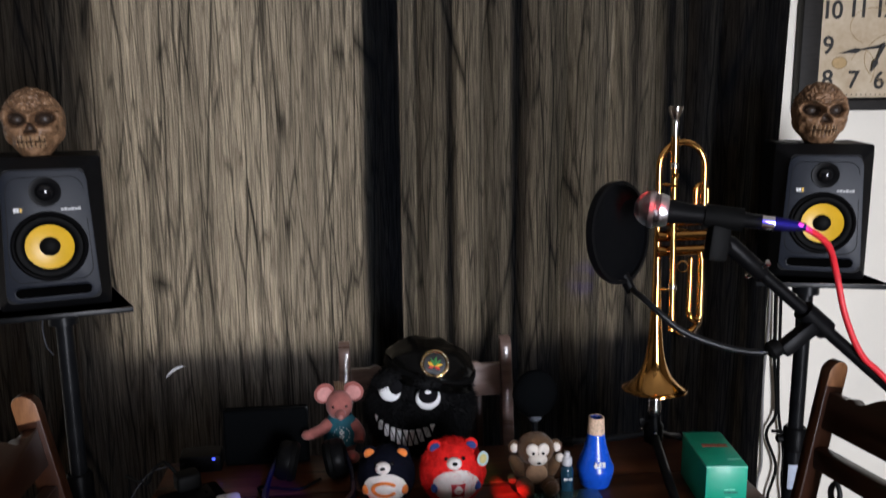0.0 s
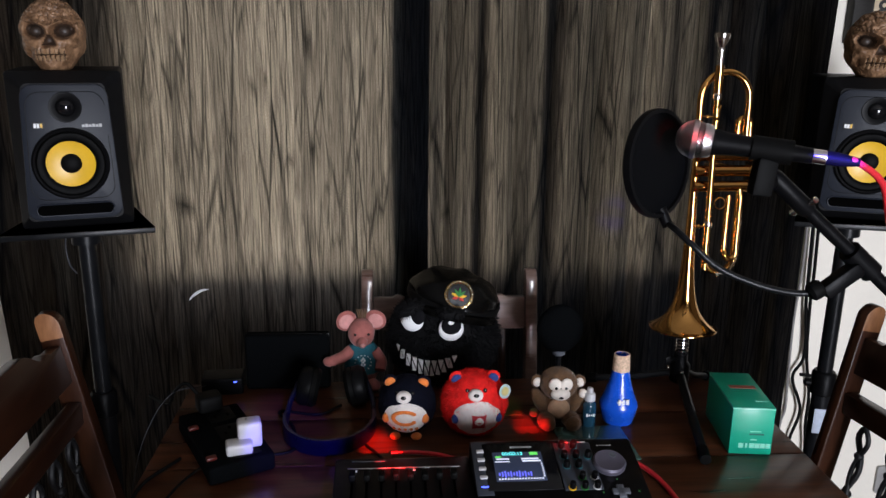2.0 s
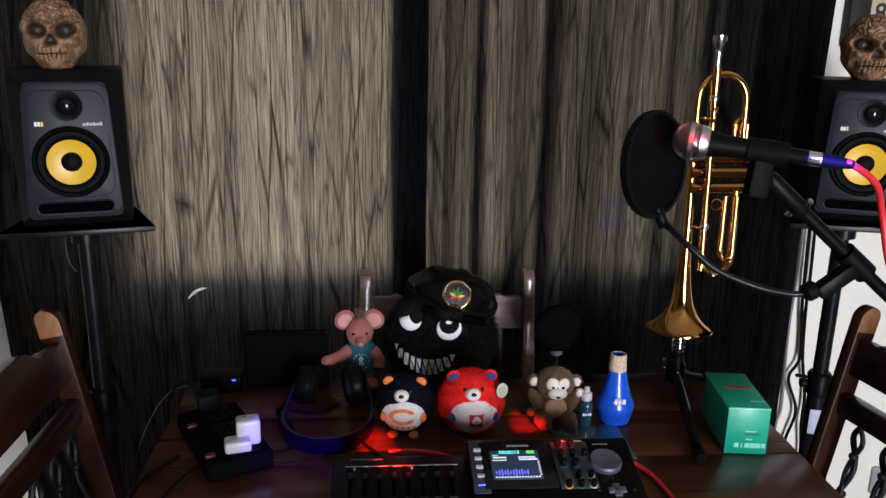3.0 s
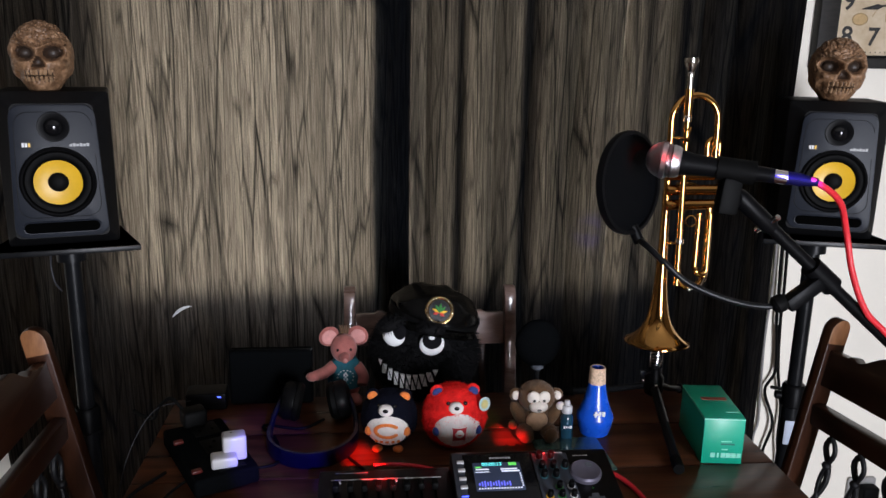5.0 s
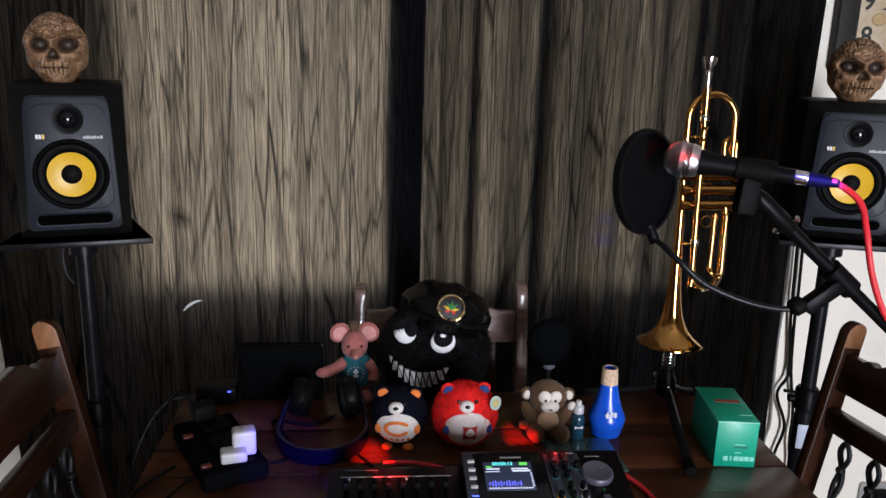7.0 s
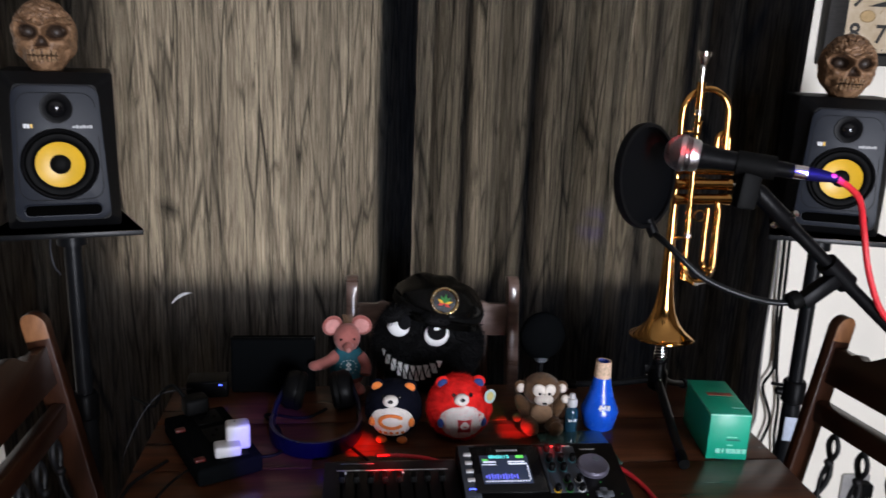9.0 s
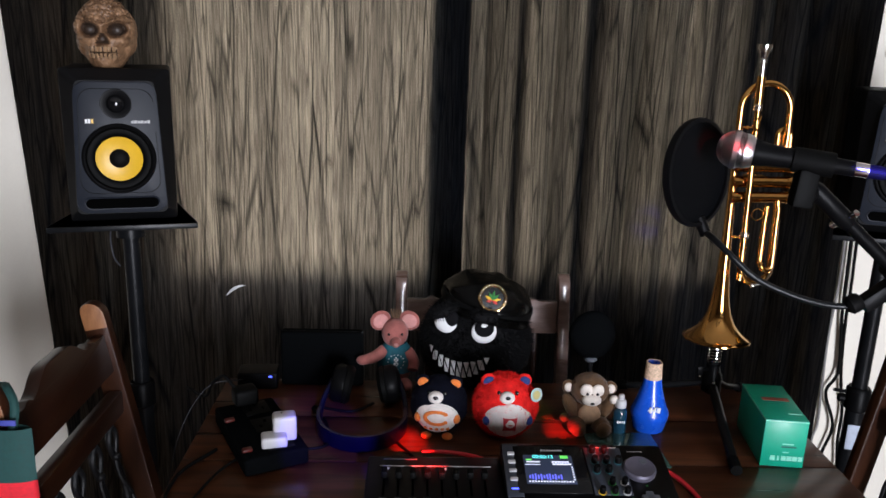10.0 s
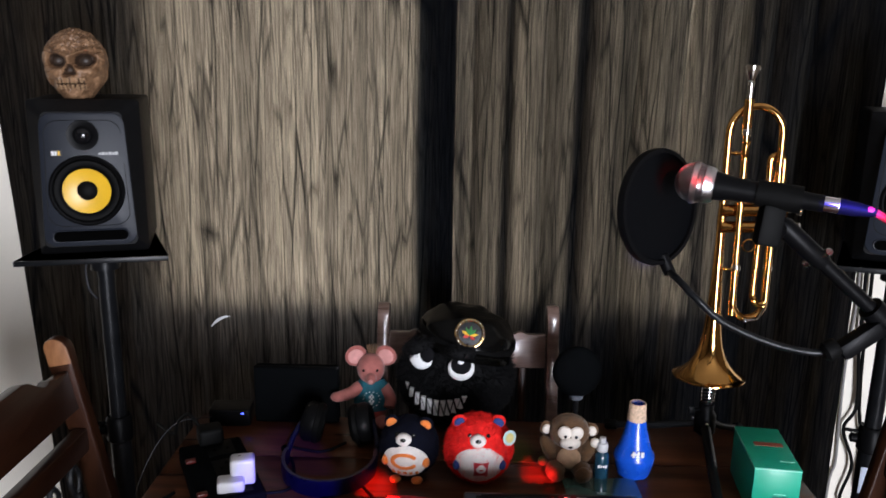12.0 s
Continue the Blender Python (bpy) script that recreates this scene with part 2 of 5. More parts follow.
def slab(outline, depth, bevel=0.0, seg=2):
    """A plate of the outline in x and z, its front at y = 0, its back at y = depth."""
    n = len(outline)
    verts = [(x, 0, z) for x, z in outline] + [(x, depth, z) for x, z in outline]
    faces = [tuple(range(n)), tuple(reversed(range(n, 2 * n)))] + [(i, i + n, (i + 1) % n + n, (i + 1) % n) for i in range(n)]
    bm = raw(verts, faces)
    bmesh.ops.recalc_face_normals(bm, faces=bm.faces)
    if bevel:
        es = [e for e in bm.edges if len(e.link_faces) == 2 and e.calc_face_angle() > 0.8]
        bmesh.ops.bevel(bm, geom=es, offset=bevel, segments=seg, profile=0.5, affect="EDGES")
    return bm


def round_rect(w, h, r, n=6, cx=0, cz=0):
    res = []
    for sx, sz, a0 in ((1, 1, 0), (-1, 1, 90), (-1, -1, 180), (1, -1, 270)):
        for k in range(n + 1):
            a = radians(a0 + 90 * k / n)
            res.append((cx + sx * (w / 2 - r) + r * math.cos(a), cz + sz * (h / 2 - r) + r * math.sin(a)))
    return res


def moved(bm, m):
    bm.transform(m)
    return bm


def joined(*bms):
    bm = bmesh.new()
    for b in bms:
        put_in(bm, b)
    return bm


def slotted(bm, mi):
    for f in bm.faces:
        f.material_index = mi
    return bm


def mesh_of(name, bm, materials, sharp=40):
    me = bpy.data.meshes.new(name)
    for f in bm.faces:
        f.smooth = True
    bm.to_mesh(me)
    bm.free()
    me.set_sharp_from_angle(angle=radians(sharp))
    for m in (materials if isinstance(materials, (list, tuple)) else [materials]):
        me.materials.append(m)
    return me


def part(name, bm, material, parent, label="", sharp=40):
    ob = new(name, mesh_of(name, bm, material, sharp))
    ob.parent = parent
    if label:
        ob["label"] = label
    return ob


def thing(name, m, label, category, group="", kind=""):
    ob = new(name)
    ob.empty_display_size = 0.05
    ob.matrix_world = m
    return tagged(ob, label, category, group, kind)


def single(name, bm, material, m, label, category, group="", kind="", sharp=40):
    ob = new(name, mesh_of(name, bm, material, sharp))
    ob.matrix_world = m
    return tagged(ob, label, category, group, kind)


def Z(deg):
    return pose(0, 0, 0, 0, 0, deg)


# ---- the room ----
X0, X1, Y0, Y1, H = -2.3, 2.7, -2.5, 1.95, 2.45
WX0, WX1, WZ0, WZ1 = -0.60, 0.80, 0.835, 2.20


def structure(name, bm, material, label, category):
    return single(name, bm, material, Matrix.Identity(4), label, category, kind="structure")


def wall_with_hole(a0, a1, y0, y1, h0, h1, v0, v1):
    return joined(*[box(b - a, y1 - y0, d - c, at=((a + b) / 2, (y0 + y1) / 2, (c + d) / 2))
                    for a, b, c, d in ((a0, h0, 0, H), (h1, a1, 0, H), (h0, h1, 0, v0), (h0, h1, v1, H)) if d - c > 1e-4])


structure("floor", box(X1 - X0 + 0.4, Y1 - Y0 + 0.4, 0.1, at=((X0 + X1) / 2, (Y0 + Y1) / 2, -0.05)), floor_wood, "dark worn wooden floor boards", "floor")
structure("ceiling", box(X1 - X0 + 0.4, Y1 - Y0 + 0.4, 0.1, at=((X0 + X1) / 2, (Y0 + Y1) / 2, H + 0.05)), ceiling_paint, "plain white painted ceiling", "ceiling")
structure("wall_north", wall_with_hole(X0 - 0.15, X1 + 0.15, Y1, Y1 + 0.15, WX0, WX1, WZ0, WZ1), plaster, "cream painted plaster wall behind the curtains", "wall")
structure("wall_south", wall_with_hole(X0 - 0.15, X1 + 0.15, Y0 - 0.15, Y0, 0.55, 1.85, 0.0, 2.2), wall_unseen_dark, "unseen plaster wall with a glazed door, kept dark to cut bounce", "wall")
structure("wall_west", box(0.15, Y1 - Y0 - 0.004, H, at=(X0 - 0.075, (Y0 + Y1) / 2, H / 2)), wall_unseen_dark, "unseen plaster side wall, kept dark to cut bounce", "wall")
structure("wall_east", box(0.15, Y1 - Y0 - 0.004, H, at=(X1 + 0.075, (Y0 + Y1) / 2, H / 2)), wall_unseen_dark, "unseen plaster side wall, kept dark to cut bounce", "wall")
structure("baseboard", joined(box(X1 - X0, 0.016, 0.11, 0.004, at=((X0 + X1) / 2, Y1 - 0.009, 0.056))), white_paint, "white painted skirting board", "baseboard")
win = tagged(new("window_1"), "white framed window covered by the curtains", "window", kind="structure")
for x, z, sx, sz in ((WX0 + 0.02, (WZ0 + WZ1) / 2, 0.04, WZ1 - WZ0), (WX1 - 0.02, (WZ0 + WZ1) / 2, 0.04, WZ1 - WZ0)):
    part("window_frame", box(sx, 0.04, sz, 0.004, at=(x, 1.985, z)), white_paint, win)
for z in (WZ0 + 0.02, WZ1 - 0.02):
    part("window_frame", box(WX1 - WX0 - 0.082, 0.04, 0.04, 0.004, at=((WX0 + WX1) / 2, 1.985, z)), white_paint, win)


def curtain(name, x0, x1, y, lean, folds, depth, material, label, seed, back):
    """A hanging panel with long uneven folds and fine crush creases."""
    nx, nz, top, bottom = 300, 70, 2.3, 0.06
    verts, faces = [], []
    for j in range(nz + 1):
        z = bottom + (top - bottom) * j / nz
        for i in range(nx + 1):
            u = i / nx
            sway = 0.012 * noise.noise(Vector((seed, z * 1.3, 0.3)))
            x = x0 + (x1 - x0) * u + (0.05 * (1.3 - z) * max(0.0, 1 - 3 * u) if back < 0 else 0.0) + sway * (1 if u in (0, 1) else 0.7) + 0.008 * noise.noise(Vector((u * 9, z * 1.1, seed)))
            ph = u * folds + 0.55 * noise.noise(Vector((u * 4.0, z * 0.35, seed + 4)))
            w = abs(math.sin(math.pi * ph)) ** 0.7 * min(1.0, min(u, 1 - u) / 0.14) * (0.55 + 0.9 * abs(noise.noise(Vector((u * 3.1, 0.2 * z, seed + 9)))))
            fine = noise.noise(Vector((x * 75, z * 4.0, seed))) * 0.0022 + noise.noise(Vector((x * 28, z * 1.6, seed + 2))) * 0.004
            edge = min(1.0, max(0.0, ((u - 0.965) if back > 0 else (0.035 - u)) / 0.035))
            verts.append((x, y + lean * u - (depth * w - fine) * (1 - edge) + (1.942 - y) * edge ** 1.5, z))
    for j in range(nz):
        for i in range(nx):
            a = j * (nx + 1) + i
            faces.append((a, a + 1, a + nx + 2, a + nx + 1))
    ob = single(name, raw(verts, faces), material, Matrix.Identity(4), label, "curtain", "pair of curtains", sharp=180)
    return ob


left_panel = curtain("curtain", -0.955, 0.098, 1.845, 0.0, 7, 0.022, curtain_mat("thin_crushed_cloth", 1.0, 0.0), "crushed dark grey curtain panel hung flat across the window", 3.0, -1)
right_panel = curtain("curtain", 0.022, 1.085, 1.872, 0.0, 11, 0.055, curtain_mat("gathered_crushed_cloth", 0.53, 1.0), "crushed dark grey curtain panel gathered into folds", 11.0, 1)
# opaque strip added between the panels to black out their overlap
overlap_strip = box(0.083, 0.003, 2.2, at=(0.0645, 1.8545, 1.18))
bmesh.ops.subdivide_edges(overlap_strip, edges=[e for e in overlap_strip.edges if abs(e.verts[0].co.z - e.verts[1].co.z) > 1], cuts=30)
for v in overlap_strip.verts:
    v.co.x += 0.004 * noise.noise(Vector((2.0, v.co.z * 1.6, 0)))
part("overlap_strip", overlap_strip, mat("overlap_black", (0.006, 0.006, 0.007), 0.9, spec=0.1), right_panel, "dark opaque strip added to block daylight where the panels overlap")
# cloth strips added unseen behind the panel, to darken bands as pleats would
for x, w, seed in ((0.120, 0.012, 11.0), (0.150, 0.010, 9.0), (0.188, 0.012, 10.0), (0.222, 0.026, 1.0), (0.322, 0.012, 2.0), (0.394, 0.046, 3.0), (0.462, 0.010, 8.0), (0.575, 0.012, 4.0), (0.664, 0.030, 5.0), (0.752, 0.022, 6.0)):
    pleat_strip = bmesh.new()
    rows = []
    for j in range(45):
        z = 0.08 + 2.2 * j / 44
        c = x + 0.010 * noise.noise(Vector((seed, z * 1.1, 0.7)))
        hw = w / 2 * (1 + 0.5 * noise.noise(Vector((seed, z * 1.7, 4.0))))
        rows.append([pleat_strip.verts.new((c + hw * q, 1.884 + 0.006 * (1 - q * q), z)) for q in (-1, -0.5, 0, 0.5, 1)])
    for a, b in zip(rows, rows[1:]):
        for k in range(4):
            pleat_strip.faces.new([a[k], a[k + 1], b[k + 1], b[k]])
    part("pleat_strip", pleat_strip, MATS["gathered_crushed_cloth"], right_panel)
rod = thing("curtain_rod", pose(0, 1.86, 2.32), "black metal curtain rod above the window", "curtain rod")
part("rod", tube([(-1.05, 0, 0), (1.15, 0, 0)], 0.012, 16), black_metal, rod)
for x in (-1.06, 1.16):
    part("finial", ball(0.024, 0.024, 0.024, (x, 0, 0), 16, 10), black_metal, rod)
for x in (-0.98, 1.1):
    part("bracket", joined(box(0.02, 0.085, 0.014, 0.002, at=(x, 0.045, -0.014)), box(0.03, 0.006, 0.07, 0.002, at=(x, 0.086, -0.01))), black_metal, rod)

# ---- the table ----
TZ = 0.75
table = thing("dining_table", pose(0.165, 1.015, 0), "dark stained wooden dining table with a glossy worn top", "table")
TW, TD = 1.09, 0.96
for k in range(6):
    w = TD / 6
    part("board", box(TW, w - 0.0012, 0.035, 0.0025, 2, at=(0, -TD / 2 + w * (k + 0.5) + 0.0, TZ - 0.0175)), table_wood, table)
for sx in (-1, 1):
    part("apron", box(0.022, TD - 0.24, 0.09, 0.003, at=(sx * (TW / 2 - 0.09), 0, TZ - 0.0805)), table_wood, table)
    part("apron", box(TW - 0.24, 0.022, 0.09, 0.003, at=(0, sx * (TD / 2 - 0.09), TZ - 0.0805)), table_wood, table)
    for sy in (-1, 1):
        part("leg", joined(box(0.075, 0.075, 0.16, 0.004, at=(sx * (TW / 2 - 0.075), sy * (TD / 2 - 0.075), TZ - 0.1155)),
                           moved(lathe([(0.026, 0), (0.03, 0.05), (0.024, 0.1), (0.034, 0.3), (0.036, 0.42), (0.028, 0.5), (0.036, 0.555)], 24), pose(sx * (TW / 2 - 0.075), sy * (TD / 2 - 0.075), 0))), table_wood, table)


# ---- chairs ----
def bar_x(x0, x1, y, z, sy, sz, bevel=0.005):
    return box(x1 - x0, sy, sz, bevel, at=((x0 + x1) / 2, y, z))


def chair(m, label, splats=False):
    """A rustic chair; its back stands at y = 0, its seat reaches to y = -0.4."""
    ch = thing("dining_chair", m, label, "chair", "chairs round the table")
    hw, top = 0.177, 0.955
    for sx in (-1, 1):
        r = 0.0215
        prof = [(-r, 0), (r, 0), (r, top - r)] + [(r * math.cos(radians(q)), top - r + r * math.sin(radians(q))) for q in range(15, 180, 15)] + [(-r, top - r)]
        p = slab(prof, 0.025, 0.0)
        p.transform(pose(0.0125, 0, 0, 0, 0, 90))
        # the post is bent: upright legs, a back that leans
        bmesh.ops.bisect_plane(p, geom=p.verts[:] + p.edges[:] + p.faces[:], plane_co=(0, 0, 0.45), plane_no=(0, 0, 1))
        for v in p.verts:
            v.co.y += 0.19 * max(0, v.co.z - 0.45) - 0.096
            v.co.x += sx * hw
        es = [e for e in p.edges if len(e.link_faces) == 2 and e.calc_face_angle() > 0.9]
        bmesh.ops.bevel(p, geom=es, offset=0.003, segments=2, profile=0.5, affect="EDGES")
        # flat sides of the rounded tops: daylight on them painted in, over worn varnish
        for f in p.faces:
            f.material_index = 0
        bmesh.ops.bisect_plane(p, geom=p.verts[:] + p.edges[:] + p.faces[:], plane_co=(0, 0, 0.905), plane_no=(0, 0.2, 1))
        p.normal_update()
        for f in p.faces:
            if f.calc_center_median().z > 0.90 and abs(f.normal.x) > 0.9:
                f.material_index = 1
        part("back_post", p, [chair_wood_sheen, chair_wood_sheen] if splats else [chair_wood, lit_worn_top], ch)
        part("front_leg", box(0.036, 0.036, 0.425, 0.004, at=(sx * hw, -0.40, 0.2125)), chair_wood, ch)
        part("stretcher", box(0.02, 0.30, 0.028, 0.003, at=(sx * hw, -0.225, 0.16)), chair_wood_cross, ch)
        part("seat_rail", box(0.022, 0.306, 0.06, 0.003, at=(sx * hw, -0.227, 0.395)), chair_wood_cross, ch)

    def y_at(z):
        return 0.19 * max(0, z - 0.45) - 0.096
    # crest rail with a scalloped top edge
    n = 40
    w = hw - 0.0128
    up = []
    for i in range(n + 1):
        u = -1 + 2 * i / n
        a = abs(u)
        lift = 0.036 if a < 0.2 else 0.036 - 0.030 * (0.5 - 0.5 * math.cos(math.pi * min(1, (a - 0.2) / 0.42)))
        if 0.62 < a < 0.72:
            lift += 0.005
        up.append((u * w, 0.892 + lift))
    rail = slab([(w, 0.826), (-w, 0.826)] + up, 0.024, 0.0025)
    rail.transform(pose(0, y_at(0.88) - 0.012, 0.88) @ pose(0, 0, 0, -10.8, 0, 0) @ pose(0, 0, -0.88))
    part("crest_rail", rail, chair_wood_sheen if splats else chair_wood_cross, ch)
    if splats:
        for x in (-0.115, -0.04, 0.04, 0.115):
            part("splat", moved(box(0.016, 0.014, 0.318, 0.003), pose(x, y_at(0.67), 0.671, -10.8)), chair_wood, ch)
    else:
        part("lower_rail", bar_x(-w, w, y_at(0.768), 0.768, 0.026, 0.044), chair_wood_cross, ch)
    part("bottom_rail", bar_x(-w, w, y_at(0.5), 0.50, 0.024, 0.035), chair_wood_cross, ch)
    part("front_rail", bar_x(-w, w, -0.40, 0.395, 0.022, 0.06), chair_wood_cross, ch)
    part("seat", box(0.39, 0.385, 0.026, 0.008, at=(0, -0.222, 0.4385)), chair_wood_cross, ch)
    # wrought iron between the rails
    for x in (() if splats else (-0.105, -0.035, 0.035, 0.105)):
        pts = [(x + (0.006 + 0.012 * max(0.0, t - 0.72) / 0.28) * math.sin(t * 2 * math.pi * 2.0), y_at(0.52 + 0.228 * t) + 0.004 * math.cos(9 * t), 0.517 + 0.23 * t) for t in [i / 24 for i in range(25)]]
        part("iron_scroll", tube(pts, 0.0055, 8), iron, ch)
        pts = [(2 * x - p[0], p[1] - 0.003, p[2]) for p in pts]
        part("iron_scroll", tube(pts, 0.0045, 8), iron, ch)
        for z in (0.545, 0.615, 0.69):
            part("iron_knot", ball(0.009, 0.009, 0.008, (x, y_at(z), z), 10, 8), iron, ch)
    return ch


chair(pose(0.142, 1.655, 0) @ Matrix.Diagonal((1, 1, 0.98, 1)), "dark wooden dining chair behind the table, rail coloured pale for its sheen", True)
chair(pose(-0.582, 1.181, 0, 0, 0, 90), "dark wooden dining chair with iron scrollwork and a hung bag")
chair(pose(0.934, 1.165, 0, 0, 0, -80), "dark wooden dining chair with iron scrollwork in shadow")


# ---- loudspeakers ----
def speaker(m, label):
    """A two-way monitor: the baffle's lower edge in the middle is the origin, it faces -y."""
    sp = thing("monitor_speaker", m, label, "speaker", "pair of speakers")
    w, h, d = 0.19, 0.283, 0.235
    part("cabinet", box(w, d - 0.03, h, 0.006, 3, at=(0, 0.03 + (d - 0.03) / 2, h / 2)), black_vinyl, sp)
    # front moulding with wide bevelled rim
    rim = slab(round_rect(w - 0.002, h - 0.002, 0.014, 5, 0, h / 2), 0.03, 0.0)
    for v in rim.verts:
        if v.co.y < 0.001:
            v.co.x *= 0.845 - 0.13 * v.co.z / h
            v.co.z = h / 2 + (v.co.z - h / 2) * 0.865
    part("front_rim", rim, black_vinyl, sp, sharp=25)
    bw, bh = 0.146, 0.240
    face = slab(round_rect(bw, bh, 0.022, 6, 0, h / 2), 0.004, 0.0015)
    face.transform(pose(0, -0.004, 0))
    for v in face.verts:
        v.co.x *= 1.10 - 0.16 * v.co.z / h
    part("baffle", face, baffle_grey, sp, "slate grey moulded baffle")
    groove = tube([(x, -0.0042, z) for x, z in round_rect(bw - 0.016, bh - 0.05, 0.024, 6, 0, h / 2 + 0.012)] + [(bw / 2 - 0.008, -0.0042, h / 2 + 0.03)], 0.0006, 6)
    for v in groove.verts:
        v.co.x *= 1.10 - 0.16 * v.co.z / h
    part("groove", groove, black_plastic, sp)
    cz, tz = 0.123, 0.222
    ring = moved(lathe([(0.064, 0.0), (0.064, 0.003), (0.0605, 0.005), (0.058, 0.004), (0.057, 0.001)], 48, False), pose(0, -0.004, cz, 90))
    part("woofer_ring", ring, black_plastic, sp)
    part("surround", moved(lathe([(0.058, 0.001), (0.054, 0.006), (0.048, 0.0065), (0.0425, 0.003), (0.040, 0.0)], 48, False), pose(0, -0.004, cz, 90)), black_rubber, sp, "black rubber surround")
    part("cone", moved(lathe([(0.0405, 0.0025), (0.035, 0.0008), (0.026, -0.0015), (0.0165, -0.003)], 48, False), pose(0, -0.0075, cz, 90)), yellow_cone, sp, "yellow woofer cone")
    part("dust_cap", moved(lathe([(0.0175, -0.0025), (0.0165, 0.001), (0.012, 0.004), (0.006, 0.0056), (0.0, 0.006)], 32, False), pose(0, -0.0075, cz, 90)), black_rubber, sp, "black dust cap")
    tw = part("tweeter", moved(lathe([(0.0268, 0.0), (0.0262, 0.002), (0.022, 0.0015), (0.016, -0.0005), (0.0135, 0.0018), (0.0125, 0.002)], 40, False), pose(0, -0.0045, tz, 90)), black_plastic, sp)
    part("dome", moved(lathe([(0.0125, 0.001), (0.0105, 0.004), (0.006, 0.006), (0.0, 0.0068)], 28, False), pose(0, -0.0045, tz, 90)), dome_silver, tw)
    port = slab(round_rect(0.126, 0.019, 0.0093, 6, 0, 0.040), 0.001, 0.0)
    port.transform(pose(0, -0.0052, 0))
    lip = tube([(x, -0.0052, z) for x, z in round_rect(0.128, 0.021, 0.0103, 6, 0, 0.040)] + [(0.064, -0.0052, 0.041)], 0.0014, 8)
    part("port", port, mat("port_black", (0.0015, 0.0015, 0.0015), 0.9, vary=0.1, spec=0.0), sp, "black slot port")
    part("port_lip", lip, baffle_grey, sp)
    part("badge", box(0.019, 0.0014, 0.0115, 0.0004, at=(-0.0455, -0.0047, 0.191)), print_black, sp)
    for k, (dx, wd) in enumerate(((-0.0055, 0.004), (-0.0005, 0.004), (0.0045, 0.0035))):
        part("badge_bar", box(wd, 0.0008, 0.0075, at=(-0.0455 + dx, -0.0056, 0.191)), print_white if k < 2 else yellow_cone, sp)
    for k in range(6):
        part("model_bar", box(0.0045, 0.0006, 0.0042 + 0.0015 * (k % 2), at=(0.026 + 0.0056 * k, -0.0045, 0.189 + 0.0005 * (k % 2))), mat("print_grey", (0.4, 0.4, 0.4), 0.5), sp)
    return sp


def speaker_stand(x, y, z, yaw, label):
    """A speaker stand with a steel plate at height z."""
    st = thing("speaker_stand", pose(x, y, 0, 0, 0, yaw), label, "speaker stand", "pair of speaker stands")
    plate = moved(slab([(-0.082, -0.118), (0.082, -0.118), (0.132, 0.118), (-0.132, 0.118)], 0.003, 0.0), pose(0, 0, z, 90))
    for v in plate.verts:
        v.co.z = z - 0.003 if v.co.z < z - 0.001 else z
    part("plate", joined(plate, box(0.264, 0.003, 0.010, 0.001, at=(0, -0.1195, z - 0.005))), black_metal, st)
    part("socket", moved(lathe([(0.028, 0), (0.028, 0.035), (0.045, 0.042), (0.045, 0.045)], 24), pose(0, 0, z - 0.049)), black_metal, st)
    part("upper_pole", moved(lathe([(0.0165, 0), (0.0165, z - 0.72)], 24), pose(0, 0, 0.67)), black_metal, st)
    part("lower_pole", moved(lathe([(0.0205, 0), (0.0205, 0.61)], 24), pose(0, 0, 0.06)), black_metal, st)
    col = part("collar", moved(lathe([(0.0215, 0), (0.026, 0.004), (0.026, 0.05), (0.0215, 0.056)], 24), pose(0, 0, 0.65)), black_plastic, st)
    part("knob", joined(tube([(-0.02, 0, 0.69), (-0.052, -0.006, 0.694)], 0.004, 10), moved(lathe([(0.004, 0), (0.01, 0.003), (0.01, 0.014), (0.006, 0.017)], 16), pose(-0.024, 0, 0.675, 0, -90, 0))), black_plastic, col)
    part("base_hub", moved(lathe([(0.03, 0), (0.03, 0.07), (0.022, 0.08)], 24), pose(0, 0, 0.30)), black_plastic, st)
    for k in range(3):
        a = radians(90 + 120 * k)
        leg = part("leg", tube([(0.025 * math.cos(a), 0.025 * math.sin(a), 0.34), (0.2 * math.cos(a), 0.2 * math.sin(a), 0.015)], 0.011, 12), black_metal, st)
        part("rubber_foot", ball(0.017, 0.017, 0.015, (0.2 * math.cos(a), 0.2 * math.sin(a), 0.015), 12, 8), black_rubber, leg)
    if x > 0:
        part("sticker", box(0.03, 0.002, 0.06, 0.0008, at=(0, -0.0208, 0.59)), mat("sticker_paper", (0.45, 0.5, 0.6), 0.6), st)
    return st


SPL, SPR = (-0.554, 1.468, 1.073), (0.956, 1.506, 1.071)
speaker(pose(*SPL, 0, 0, 17), "black studio monitor speaker with yellow cone, under a skull")
speaker(pose(*SPR, 0, 0, -22), "black studio monitor speaker with a yellow cone beside the clock")
speaker_stand(-0.582, 1.570, SPL[2] - 0.001, 15, "black steel speaker stand in front of the curtain's dark edge")
speaker_stand(0.990, 1.600, SPR[2] - 0.001, -16, "black steel speaker stand against the white wall")

# ---- more materials ----
bone = mat("bone_resin", (0.37, 0.21, 0.112), 0.48, vary=0.5, scale=75, bump=1.0, fine=4, color2=(0.075, 0.034, 0.014))
# browns for sockets, nose, tooth gaps and grooves: recess shade put into colour
socket_shade_brown = mat("socket_shade_brown", (0.045, 0.023, 0.012), 0.6, vary=0.5, scale=90, bump=0.5)
groove_shade_brown = mat("groove_shade_brown", (0.12, 0.058, 0.028), 0.6, vary=0.5, scale=90, bump=0.5)
skull_eye = mat("skull_eye", (0.035, 0.022, 0.015), 0.5, vary=0.3, scale=90)
